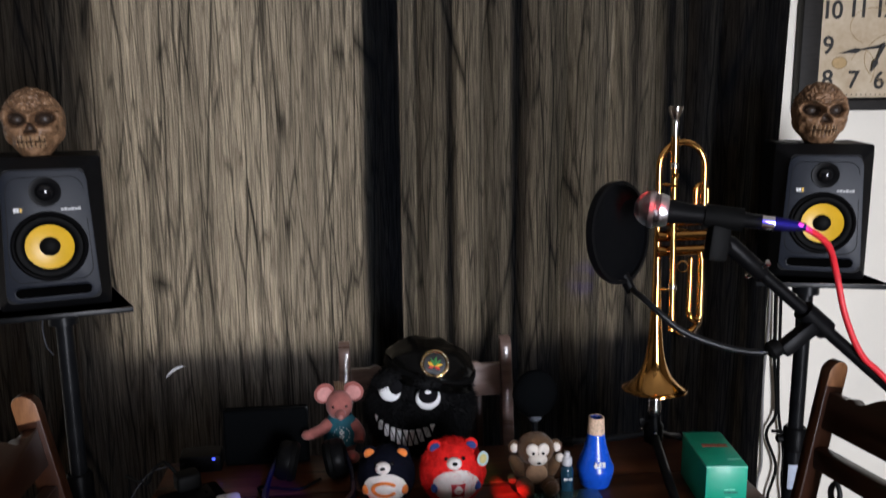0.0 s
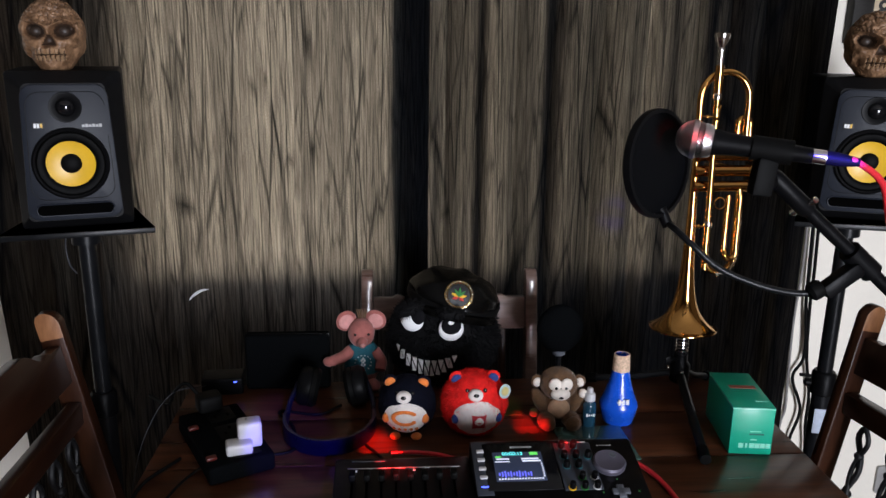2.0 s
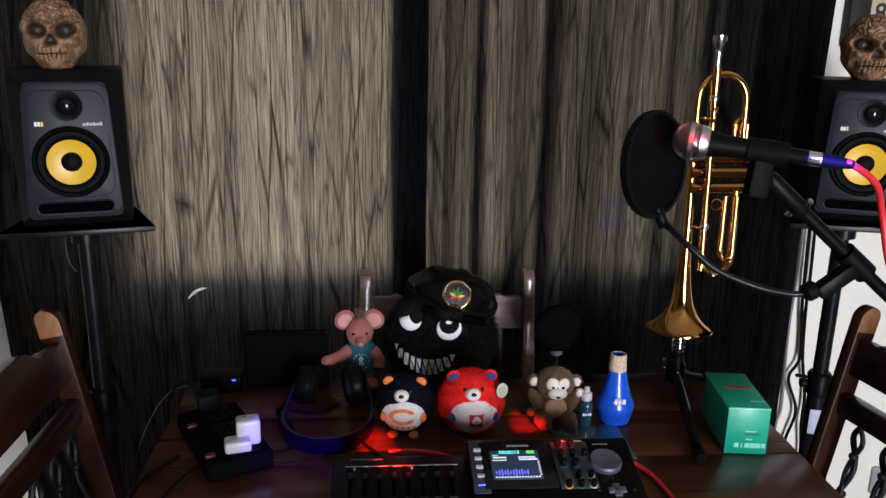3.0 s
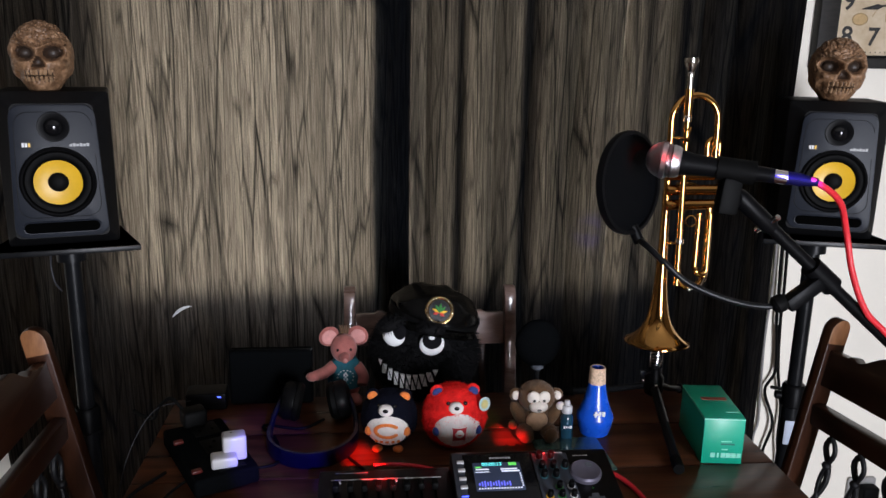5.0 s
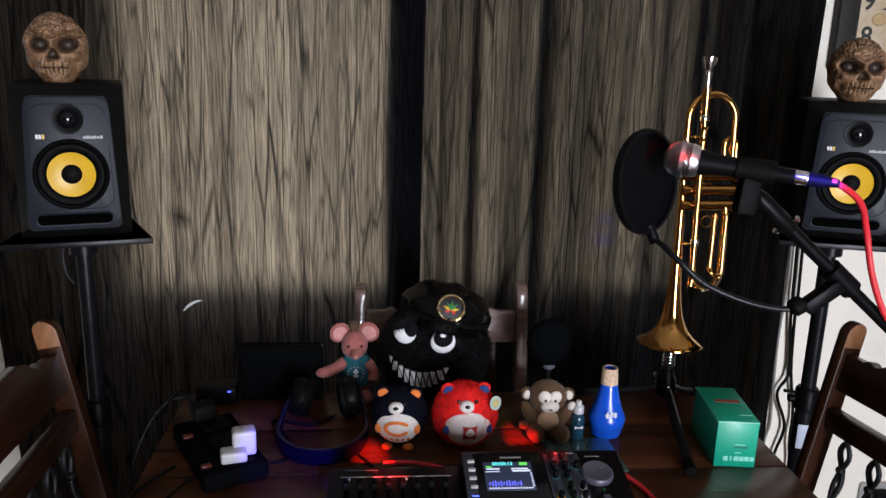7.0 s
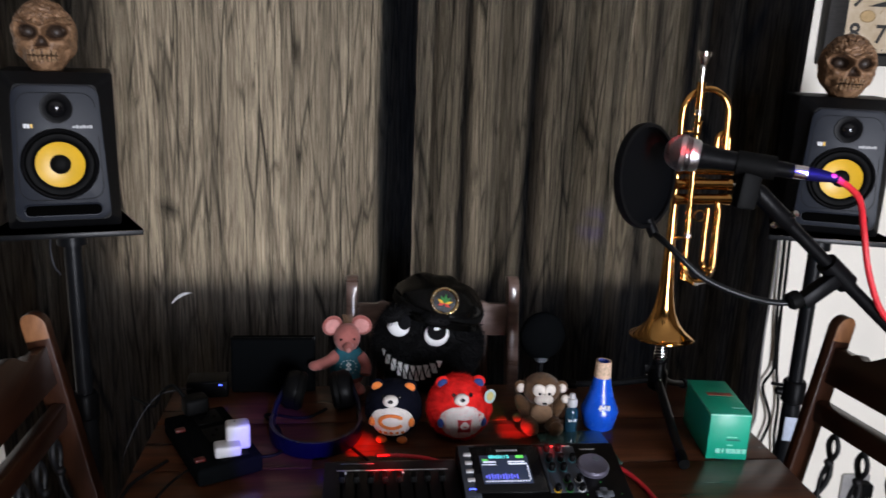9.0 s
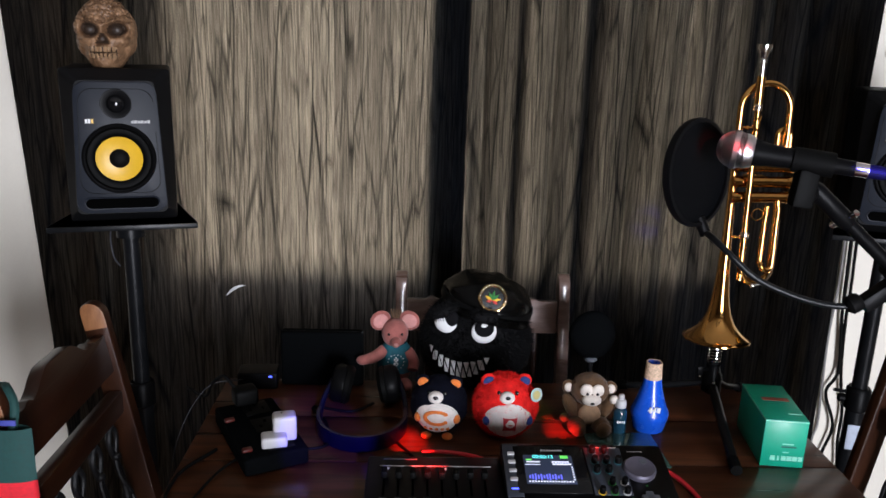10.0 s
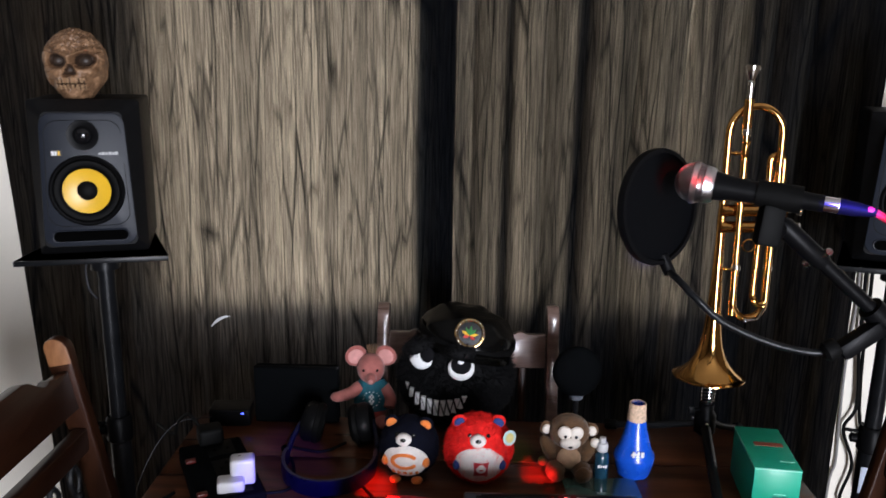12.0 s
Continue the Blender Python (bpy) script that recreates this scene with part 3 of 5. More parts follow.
tooth = mat("tooth_resin", (0.38, 0.235, 0.13), 0.45, vary=0.3, scale=120, bump=0.3)
brass = mat("lacquered_brass", (0.68, 0.35, 0.105), 0.13, metal=1.0, vary=0.12, scale=25, bump=0.02)
silver = mat("silver_plate", (0.75, 0.72, 0.68), 0.16, metal=1.0, vary=0.12, scale=60, bump=0.03)
chrome = mat("grille_steel", (0.6, 0.6, 0.62), 0.3, metal=1.0, vary=0.2, scale=90, bump=0.05)
black_fur = mat("black_fur", (0.003, 0.003, 0.0035), 0.8, vary=0.4, scale=90, spec=0.15)
navy_plush = mat("navy_plush", (0.0028, 0.0034, 0.009), 0.9, vary=0.35, scale=120, bump=0.5, spec=0.1)
red_plush = mat("red_plush", (0.80, 0.022, 0.020), 0.9, vary=0.35, scale=70, bump=0.6, spec=0.1)
white_plush = mat("white_plush", (0.72, 0.66, 0.62), 0.85, vary=0.15, scale=110, bump=0.3, sheen=0.2)
orange_plush = mat("orange_plush", (0.75, 0.19, 0.03), 0.85, vary=0.25, scale=110, bump=0.4, sheen=0.2)
blue_plush = mat("blue_plush", (0.012, 0.03, 0.16), 0.85, vary=0.25, scale=110, bump=0.4, sheen=0.2)
pink_plush = mat("pink_plush", (0.33, 0.10, 0.085), 0.85, vary=0.25, scale=90, bump=0.3, sheen=0.2)
pale_pink = mat("pale_pink_plush", (0.55, 0.25, 0.23), 0.85, vary=0.2, scale=90, bump=0.3, sheen=0.2)
teal_cloth = mat("teal_cloth", (0.012, 0.12, 0.16), 0.8, vary=0.3, scale=140, bump=0.3)
brown_plush = mat("brown_plush", (0.115, 0.055, 0.020), 0.85, vary=0.4, scale=100, bump=0.5, sheen=0.2)
tan_plush = mat("tan_plush", (0.50, 0.31, 0.18), 0.85, vary=0.2, scale=110, bump=0.4, sheen=0.2)
cream_plush = mat("cream_plush", (0.78, 0.70, 0.62), 0.85, vary=0.12, scale=110, bump=0.3, sheen=0.2)
eye_black = mat("eye_black", (0.008, 0.008, 0.008), 0.15, vary=0.1)
eye_white = mat("eye_white", (0.8, 0.8, 0.8), 0.5, vary=0.06, scale=60)
patent = mat("black_patent", (0.0018, 0.0018, 0.0018), 0.25, vary=0.2, scale=40, spec=0.18)
gold = mat("gold", (0.8, 0.52, 0.2), 0.22, metal=1.0, vary=0.15, scale=200)
leaf_green = mat("leaf_green", (0.02, 0.16, 0.03), 0.5, vary=0.2)
leaf_yellow = mat("leaf_yellow", (0.75, 0.42, 0.02), 0.5, vary=0.2)
leaf_red = mat("leaf_red", (0.5, 0.02, 0.02), 0.5, vary=0.2)
mute_blue = mat("mute_blue", (0.008, 0.09, 0.62), 0.28, vary=0.15, scale=30, bump=0.05, coat=0.3)
cork = mat("cork", (0.66, 0.46, 0.32), 0.8, vary=0.45, scale=260, bump=0.5)
box_green = mat("box_green", (0.004, 0.36, 0.22), 0.4, vary=0.08, scale=30, bump=0.04, coat=0.1)
box_print = mat("box_print", (0.25, 0.72, 0.55), 0.45, vary=0.1)
box_dark_print = mat("box_dark_print", (0.01, 0.14, 0.1), 0.45, vary=0.1)
white_plastic = mat("white_plastic", (0.52, 0.51, 0.52), 0.35, vary=0.05, scale=40, bump=0.03)
red_cable_skin = mat("red_cable_skin", (0.62, 0.02, 0.03), 0.45, vary=0.2, scale=120, bump=0.15)
# black headset plastic, the party light's blue mixed into its colour
headset_blue_lit = mat("headset_blue_lit", (0.002, 0.0025, 0.014), 0.3, spec=0.3, vary=0.25, scale=60)
knob_grey = mat("knob_grey", (0.10, 0.11, 0.13), 0.4, vary=0.15, scale=90)
panel_grey = mat("panel_grey", (0.03, 0.036, 0.05), 0.45, vary=0.1, scale=90)
jog_silver = mat("jog_silver", (0.13, 0.12, 0.16), 0.4, metal=0.5, vary=0.1, scale=60)
switch_red = mat("switch_red", (0.07, 0.006, 0.004), 0.4)
led_blue = mat("led_blue", (0.02, 0.03, 0.6), 0.3, emit=((0.05, 0.08, 1.0), 5.0))
face_paper = mat("clock_paper", (0.62, 0.52, 0.38), 0.7, vary=0.35, scale=14, bump=0.05, color2=(0.42, 0.31, 0.19))
stain_brown = mat("stain_brown", (0.36, 0.25, 0.12), 0.7, vary=0.35, scale=50)
clock_frame = mat("clock_frame", (0.022, 0.020, 0.018), 0.6, spec=0.2, vary=0.35, scale=40, stretch=(1, 1, 6))
foam = mat("black_foam", (0.0026, 0.003, 0.0034), 0.95, spec=0.02, vary=0.3, scale=220, bump=0.6)
mesh_cloth = mat("mesh_cloth", (0.0018, 0.002, 0.0026), 0.6, spec=0.04, vary=0.35, scale=400, bump=0.5)
bag_green = mat("bag_green", (0.010, 0.055, 0.050), 0.8, vary=0.2, scale=180, bump=0.3)
bag_red = mat("bag_red", (0.72, 0.015, 0.03), 0.8, vary=0.15, scale=180, bump=0.3)


def hairs(bm, n, length, mi, seed, keep=None, lean=0.6, width=0.0007):
    """Short thin hairs over the faces of bm."""
    rng = random.Random(seed)
    bm.faces.ensure_lookup_table()
    bm.normal_update()
    src = [(f.calc_center_median(), f.normal.copy(), [v.co.copy() for v in f.verts], f.calc_area()) for f in bm.faces if keep is None or keep(f)]
    weights = [s[3] for s in src]
    for c, nrm, vs, a in rng.choices(src, weights, k=n):
        u, v = rng.random(), rng.random()
        p = vs[0].lerp(vs[1], u).lerp(vs[-1].lerp(vs[2], u), v)
        d = (nrm + lean * Vector((rng.uniform(-1, 1), rng.uniform(-1, 1), rng.uniform(-1.2, 0.6)))).normalized()
        s = d.orthogonal().normalized() * width
        tip = p + d * length * rng.uniform(0.5, 1.1)
        f = bm.faces.new([bm.verts.new(p - s), bm.verts.new(p + s), bm.verts.new(tip)])
        f.material_index = mi
    return bm


def g2(x, z, cx, cz, sx, sz):
    return math.exp(-((x - cx) / sx) ** 2 - ((z - cz) / sz) ** 2)


def skull_mesh(seed):
    """A carved resin skull, facing -y, standing on z = 0, 0.118 high."""
    def bend(d, p):
        x, y, z = d.x * 0.0525, d.y * 0.064, d.z * 0.067
        low = max(0.0, -d.z)
        x *= 1 - 0.22 * min(1, low * 1.3) ** 1.5
        x *= 1 - 0.09 * math.exp(-((z + 0.004) / 0.012) ** 2) * (1 if y < 0.01 else 0.4) * min(1, abs(d.x) * 1.3)
        x *= 1 - 0.13 / (1 + math.exp((z + 0.030) / 0.0022))
        if y > 0:
            y *= 1 - 0.45 * low
        else:
            y *= 1 - 0.10 * low
            if d.z < -0.55:
                y *= 1.0
        if y < 0.02:
            f = min(1.0, max(0.0, (0.02 - y) / 0.03))
            push = 0.0
            z -= 0.011
            for s in (-1, 1):
                tilt = (s * x - 0.020) * 0.12
                push += 0.030 * math.exp(-((((s * x - 0.0222) / 0.0168) ** 2 + ((z - 0.002 - tilt) / 0.0122) ** 2) ** 2.4))
                push -= 0.016 * g2(s * x, z, 0.018, 0.0165 + 3.2 * tilt, 0.015, 0.0045)
                push -= 0.010 * g2(s * x, z, 0.037, -0.017, 0.010, 0.006)
                push += 0.013 * g2(s * x, z, 0.032, -0.034, 0.007, 0.009)
            wide = 0.0048 + 0.42 * max(0, -0.006 - z)
            push += 0.020 * math.exp(-((x / wide) ** 4)) * math.exp(-(((z + 0.0135) / 0.0085) ** 4))
            push -= 0.005 * g2(x, z, 0, 0.001, 0.005, 0.008)
            push -= 0.010 * g2(x, z, 0, -0.035, 0.024, 0.013)
            rows = math.exp(-(((z + 0.036) / 0.0105) ** 6)) * math.exp(-((x / 0.0235) ** 6))
            push += rows * (0.0075 * (0.5 + 0.5 * math.cos(x * 2 * math.pi / 0.0068)) ** 2 + 0.0075 * math.exp(-((z + 0.0362) / 0.0014) ** 2))
            push -= 0.004 * g2(x, z, 0, -0.054, 0.014, 0.006)
            y += push * f
            z += 0.011
        n1 = noise.noise(Vector((x, y, z)) * 75 + Vector((seed, 0, 0)))
        n2 = abs(noise.noise(Vector((x, y, z)) * 140 + Vector((0, seed, 0))))
        k = 0.0021 * n1 - 0.0046 * (1 - min(1, n2 * 4.5)) * (1 if z > 0.024 else 0.3)
        q = Vector((x, y, max(z, -0.051)))
        return q + Vector((d.x, d.y, 0 if z < -0.048 else d.z)) * k
    bm = ball(1, 1, 1, u=150, v=120, bend=bend)
    # tooth gaps, grooves, sockets and nose take the shade browns
    for f in bm.faces:
        c = f.calc_center_median()
        c.z -= 0.011
        if c.y < -0.03 and abs(c.x) < 0.022 and -0.046 < c.z < -0.0265:
            gap = abs((c.x / 0.0068 + 0.5) % 1.0 - 0.5) * 0.0068
            f.material_index = 2 if abs(c.z + 0.0362) < 0.0009 or gap < 0.0006 else 1
        elif c.z > 0.012 and abs(noise.noise(Vector((c.x, c.y, c.z + 0.011)) * 140 + Vector((0, seed, 0)))) < 0.055:
            f.material_index = 3
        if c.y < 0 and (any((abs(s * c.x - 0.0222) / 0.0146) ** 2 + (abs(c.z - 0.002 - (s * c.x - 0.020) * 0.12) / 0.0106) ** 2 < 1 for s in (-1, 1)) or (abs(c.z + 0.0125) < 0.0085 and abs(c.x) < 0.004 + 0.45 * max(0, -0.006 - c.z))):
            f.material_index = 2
    for s in (-1, 1):
        put_in(bm, ball(0.0105, 0.0105, 0.0095, (s * 0.0215, -0.0245, 0.0125), 20, 14), None, 4)
    bm.transform(pose(0, 0, 0.051))
    bmesh.ops.recalc_face_normals(bm, faces=bm.faces)
    return bm


single("skull", skull_mesh(1.0), [bone, tooth, socket_shade_brown, groove_shade_brown, skull_eye], pose(-0.591, 1.545, SPL[2] + 0.283, 0, 0, 14) @ Matrix.Scale(1.06, 4), "carved bone-coloured resin skull grinning on a speaker", "skull", "pair of skulls", sharp=60)
single("skull", skull_mesh(5.0), [bone, tooth, socket_shade_brown, groove_shade_brown, skull_eye], pose(0.984, 1.588, SPR[2] + 0.283, 0, 0, -19) @ Matrix.Scale(1.08, 4), "carved bone-coloured resin skull beside the wall clock", "skull", "pair of skulls", sharp=60)

# ---- wall clock ----
clk = thing("wall_clock", pose(1.353, 1.949, 1.58), "rectangular wall clock with dark frame and aged paper face", "clock")
FW, FH = 0.36, 0.272


def frame_bar(a, b, c, d, depth):
    return slab([(a, c), (b, c), (b, d), (a, d)], depth, 0.003)


for a, b, c, d in ((-FW / 2 - 0.048, -FW / 2, -FH / 2 - 0.026, FH / 2 + 0.026), (FW / 2, FW / 2 + 0.048, -FH / 2 - 0.026, FH / 2 + 0.026),
                         (-FW / 2, FW / 2, -FH / 2 - 0.026, -FH / 2), (-FW / 2, FW / 2, FH / 2, FH / 2 + 0.026)):
    part("frame_bar", moved(frame_bar(a, b, c, d, 0.032), pose(0, -0.033, 0)), clock_frame, clk)
part("inner_trim", moved(joined(*[frame_bar(a, b, c, d, 0.016) for a, b, c, d in ((-FW / 2, -FW / 2 + 0.006, -FH / 2, FH / 2), (FW / 2 - 0.006, FW / 2, -FH / 2, FH / 2), (-FW / 2 + 0.006, FW / 2 - 0.006, -FH / 2, -FH / 2 + 0.006), (-FW / 2 + 0.006, FW / 2 - 0.006, FH / 2 - 0.006, FH / 2))]), pose(0, -0.028, 0)), black_metal, clk)
part("face", box(FW - 0.002, 0.004, FH - 0.002, at=(0, -0.012, 0)), face_paper, clk, "aged tan paper clock face with stains")
part("stain_ring", moved(tube([(-0.112 + 0.020 * math.cos(a), -0.0145, -0.042 + 0.014 * math.sin(a)) for a in [i * math.pi / 12 for i in range(25)]], 0.0018, 6), pose(0, 0.001, 0)), stain_brown, clk)
part("stain", moved(slab([(-0.112 + 0.0185 * math.cos(i * math.pi / 10), -0.042 + 0.0125 * math.sin(i * math.pi / 10)) for i in range(20)], 0.0006), pose(0, -0.0147, 0)), mat("stain_tan", (0.5, 0.34, 0.16), 0.7), clk)
for cx, cz, rx, rz, a0, a1 in ((-0.03, 0.05, 0.06, 0.045, 20, 250), (0.03, -0.03, 0.075, 0.06, 100, 330), (-0.05, -0.06, 0.035, 0.05, -40, 150)):
    part("sketch_line", tube([(cx + rx * math.cos(radians(a0 + (a1 - a0) * i / 24)), -0.0142, cz + rz * math.sin(radians(a0 + (a1 - a0) * i / 24))) for i in range(25)], 0.0009, 5), stain_brown, clk)


def letters(name, text, size, m, material, parent, thick=0.0004, bold=0.0):
    c = bpy.data.curves.new(name, "FONT")
    c.body, c.size, c.align_x, c.align_y, c.extrude, c.offset = text, size, "CENTER", "CENTER", thick, bold
    tmp = bpy.data.objects.new(name, c)
    me = bpy.data.meshes.new_from_object(tmp)
    bpy.data.objects.remove(tmp)
    me.materials.append(material)
    ob = new(name, me)
    ob.parent = parent
    ob.matrix_basis = m
    return ob


for n, x, z in (("10", -0.142, 0.087), ("11", -0.071, 0.091), ("12", 0.0, 0.091), ("1", 0.071, 0.091), ("2", 0.142, 0.087), ("9", -0.146, 0.0), ("3", 0.146, 0.0), ("8", -0.142, -0.084), ("7", -0.071, -0.086), ("6", 0.0, -0.088), ("5", 0.071, -0.086), ("4", 0.142, -0.084)):
    for k, digit in enumerate(n):
        letters("numeral", digit, 0.062, pose(x + (k - (len(n) - 1) / 2) * 0.027, -0.0146, z, 90), print_black, clk, 0.0003, 0.0012)
for k in range(26):
    part("minute_mark", box(0.0022, 0.0006, 0.0035, at=(-0.165 + 0.0132 * k, -0.0143, -0.122)), print_black, clk)


def pointer(length, w, a):
    o = [(0, -0.012), (w, 0), (w * 0.45, length * 0.5), (w * 1.5, length * 0.62), (0, length), (-w * 1.5, length * 0.62), (-w * 0.45, length * 0.5), (-w, 0)]
    b = slab(o, 0.0012)
    b.transform(pose(0, -0.019, 0, 0, a, 0))
    return b


part("minute_pointer", pointer(0.118, 0.0045, -99), print_black, clk)
part("hour_pointer", moved(pointer(0.072, 0.0055, 203), pose(0, -0.002, 0)), print_black, clk)
part("hub", moved(lathe([(0.006, 0), (0.006, 0.004), (0.003, 0.006)], 16), pose(0, -0.0165, 0, 90)), print_black, clk)

# ---- trumpet on its stand ----
TX, TY, TZ0 = 0.571, 1.405, 0.889
tp = thing("trumpet", pose(TX, TY, TZ0, -2.5, 0.2, 4), "lacquered brass trumpet standing bell down on its stand", "trumpet")


def half_bow(x0, x1, z, up, y=0.0, n=14):
    c, r = (x0 + x1) / 2, abs(x1 - x0) / 2
    return [(c - (x1 - x0) / 2 * math.cos(math.pi * i / n), y, z + up * r * math.sin(math.pi * i / n)) for i in range(n + 1)]


bell = []
for i in range(36):
    z = 0.30 * (i / 35) ** 1.5
    bell.append((0.0062 + 0.0553 * math.exp(-z / 0.021) * 0.62 + 0.0553 * 0.38 * math.exp(-z / 0.095), z))
bell_bm = lathe([(0.0575, 0.0035), (0.0605, 0.0), (0.0628, 0.001), (0.0625, 0.003)] + [(r, z + 0.003) for r, z in bell[1:]], 56, False)
part("bell", bell_bm, brass, tp)
part("bell_throat", lathe([(r - 0.0012, z + 0.002) for r, z in bell[:30]], 40, False), brass, tp)
part("bell_bow", tube([(0, 0, 0.298), (0, 0, 0.425)] + half_bow(0, 0.093, 0.4325, 1)[0:] + [(0.093, 0, 0.42), (0.093, 0, 0.33)], 0.0062, 18), brass, tp)
part("lead_pipe", tube([(0.022, -0.018, 0.482), (0.024, -0.018, 0.12)], 0.0057, 16), brass, tp)
part("tuning_slide", tube([(0.024, -0.018, 0.153)] + half_bow(0.024, 0.080, 0.143, -1, -0.018) + [(0.080, -0.018, 0.27)], 0.0066, 16), brass, tp)
part("receiver", moved(lathe([(0.0072, 0), (0.0078, 0.03), (0.0078, 0.05)], 20), pose(0.022, -0.018, 0.44)), brass, tp)
mp = part("mouthpiece", moved(lathe([(0.0045, 0), (0.0052, 0.03), (0.0065, 0.036), (0.0055, 0.040), (0.009, 0.047), (0.0125, 0.055), (0.0136, 0.060), (0.0136, 0.064), (0.011, 0.0655), (0.008, 0.062), (0.003, 0.052)], 28), pose(0.022, -0.018, 0.480)), silver, tp, "silver mouthpiece")
for k in range(3):
    zv = 0.330 - 0.0285 * k
    v = part("valve", moved(lathe([(0.0095, -0.015), (0.0115, -0.013), (0.0115, -0.006), (0.0103, -0.005), (0.0103, 0.088), (0.0115, 0.089), (0.0115, 0.098), (0.006, 0.102)], 24), pose(0.012, -0.002, zv, 0, 90, 0)), brass, tp)
    part("button", joined(moved(lathe([(0.003, 0), (0.003, 0.018), (0.0085, 0.0195), (0.0085, 0.0225), (0.003, 0.0225)], 20), pose(0.114, -0.002, zv, 0, 90, 0))), silver, v)
part("third_slide", tube([(0.058, -0.022, 0.26), (0.056, -0.022, 0.152)] + half_bow(0.056, 0.076, 0.152, -1, -0.03) + [(0.076, -0.03, 0.26)], 0.0055, 14), brass, tp)
part("first_slide", tube([(0.085, 0.016, 0.33)] + half_bow(0.082, 0.106, 0.385, 1, 0.012) + [(0.106, 0.012, 0.33)], 0.0058, 14), brass, tp)
part("second_slide", tube([(0.05, 0.01, 0.305), (0.05, 0.055, 0.305), (0.062, 0.062, 0.305), (0.074, 0.055, 0.305), (0.074, 0.01, 0.305)], 0.0055, 12), brass, tp)
part("finger_ring", tube([(0.040 + 0.0105 * math.cos(i * math.pi / 12), -0.026, 0.245 + 0.0105 * math.sin(i * math.pi / 12)) for i in range(25)], 0.0014, 8), brass, tp)
part("finger_hook", tube([(0.024, -0.022, 0.40), (0.02, -0.032, 0.395), (0.018, -0.036, 0.41), (0.024, -0.03, 0.42)], 0.0022, 8, 4), brass, tp)
for z in (0.40, 0.20):
    part("brace", joined(tube([(0.0, 0, z), (0.023, -0.018, z)], 0.0025, 10), ball(0.0042, 0.0042, 0.0042, (0.011, -0.009, z), 10, 8)), brass, tp)
part("water_key", joined(tube([(0.046, -0.026, 0.112), (0.066, -0.03, 0.116), (0.076, -0.03, 0.136)], 0.0022, 8), ball(0.0045, 0.0045, 0.0045, (0.046, -0.026, 0.112), 10, 8)), silver, tp)
for x, z in ((0.024, 0.20), (0.080, 0.20), (0.022, 0.43)):
    part("slide_ferrule", moved(lathe([(0.0075, 0), (0.0082, 0.002), (0.0082, 0.009), (0.0075, 0.011)], 18), pose(x, -0.018, z)), silver, tp)

ts = thing("trumpet_stand", pose(0.576, 1.412, TZ), "folding black tripod trumpet stand on the table", "instrument stand")
part("post", joined(moved(lathe([(0.009, 0.03), (0.009, 0.165), (0.014, 0.17), (0.010, 0.2), (0.004, 0.212)], 20), Matrix.Identity(4))), black_metal, ts)
part("spring", tube([(0.0125 * math.cos(i * 0.7), 0.0125 * math.sin(i * 0.7), 0.088 + 0.0007 * i) for i in range(70)], 0.0013, 6), silver, ts)
hub = part("hub", moved(lathe([(0.012, 0), (0.019, 0.006), (0.019, 0.038), (0.013, 0.046), (0.013, 0.06)], 24), pose(0, 0, 0.024)), black_plastic, ts)
part("lock_screw", joined(tube([(-0.012, -0.006, 0.075), (-0.026, -0.012, 0.075)], 0.0035, 10), box(0.012, 0.005, 0.016, 0.002, at=(-0.03, -0.013, 0.075))), black_plastic, hub)
for dx, dy in ((-0.050, -0.262), (-0.165, 0.06), (0.085, 0.058)):
    a = Vector((dx, dy, 0)).normalized() * 0.017
    lg = part("leg", tube([(a.x, a.y, 0.042), (dx * 0.5, dy * 0.5, 0.024), (dx, dy, 0.008)], 0.0085 if dy < 0 else 0.0065, 12), black_metal, ts)
    part("rubber_foot", tube([(dx * 0.90, dy * 0.90, 0.0115), (dx * 1.02, dy * 1.02, 0.0095)], 0.0095, 12), black_rubber, lg)
    part("pin", ball(0.0035, 0.0035, 0.0035, (a.x * 1.25, a.y * 1.25, 0.052), 10, 8), silver, ts)

# ---- things on the table ----
gb = thing("paper_box", pose(0.622, 1.246, TZ, 0, 0, -7), "green cardboard box of cigarette papers standing on the table", "box")
part("carton", box(0.070, 0.142, 0.085, 0.0012, 2, at=(0, 0, 0.0425)), box_green, gb)
part("lid_edge", joined(box(0.0702, 0.0008, 0.0012, at=(0, -0.0712, 0.083)), box(0.0008, 0.142, 0.0012, at=(-0.0352, 0, 0.083))), box_print, gb)
for k, wd in enumerate((0.008, 0.003, 0.008, 0.008, 0.008, 0.007)):
    part("lettering_bar", box(wd, 0.0006, 0.0085, at=(-0.016 + 0.0090 * k, -0.0713, 0.016)), box_print, gb)
part("label_bar", box(0.018, 0.0006, 0.0016, at=(0.006, -0.0713, 0.042)), box_print, gb)
part("label_bar", box(0.024, 0.0006, 0.003, at=(0.008, -0.0713, 0.037)), box_dark_print, gb)
part("label_bar", box(0.010, 0.0006, 0.002, at=(0.004, -0.0713, 0.027)), box_print, gb)
part("top_bar", box(0.045, 0.012, 0.0006, at=(0.004, 0.01, 0.0853)), mat("box_red_print", (0.3, 0.08, 0.05), 0.45), gb)
part("top_bar", box(0.022, 0.003, 0.0006, at=(0.02, -0.045, 0.0853)), box_print, gb)

mu = thing("trumpet_mute", pose(0.424, 1.304, TZ), "bright blue straight mute with a cork collar", "mute")
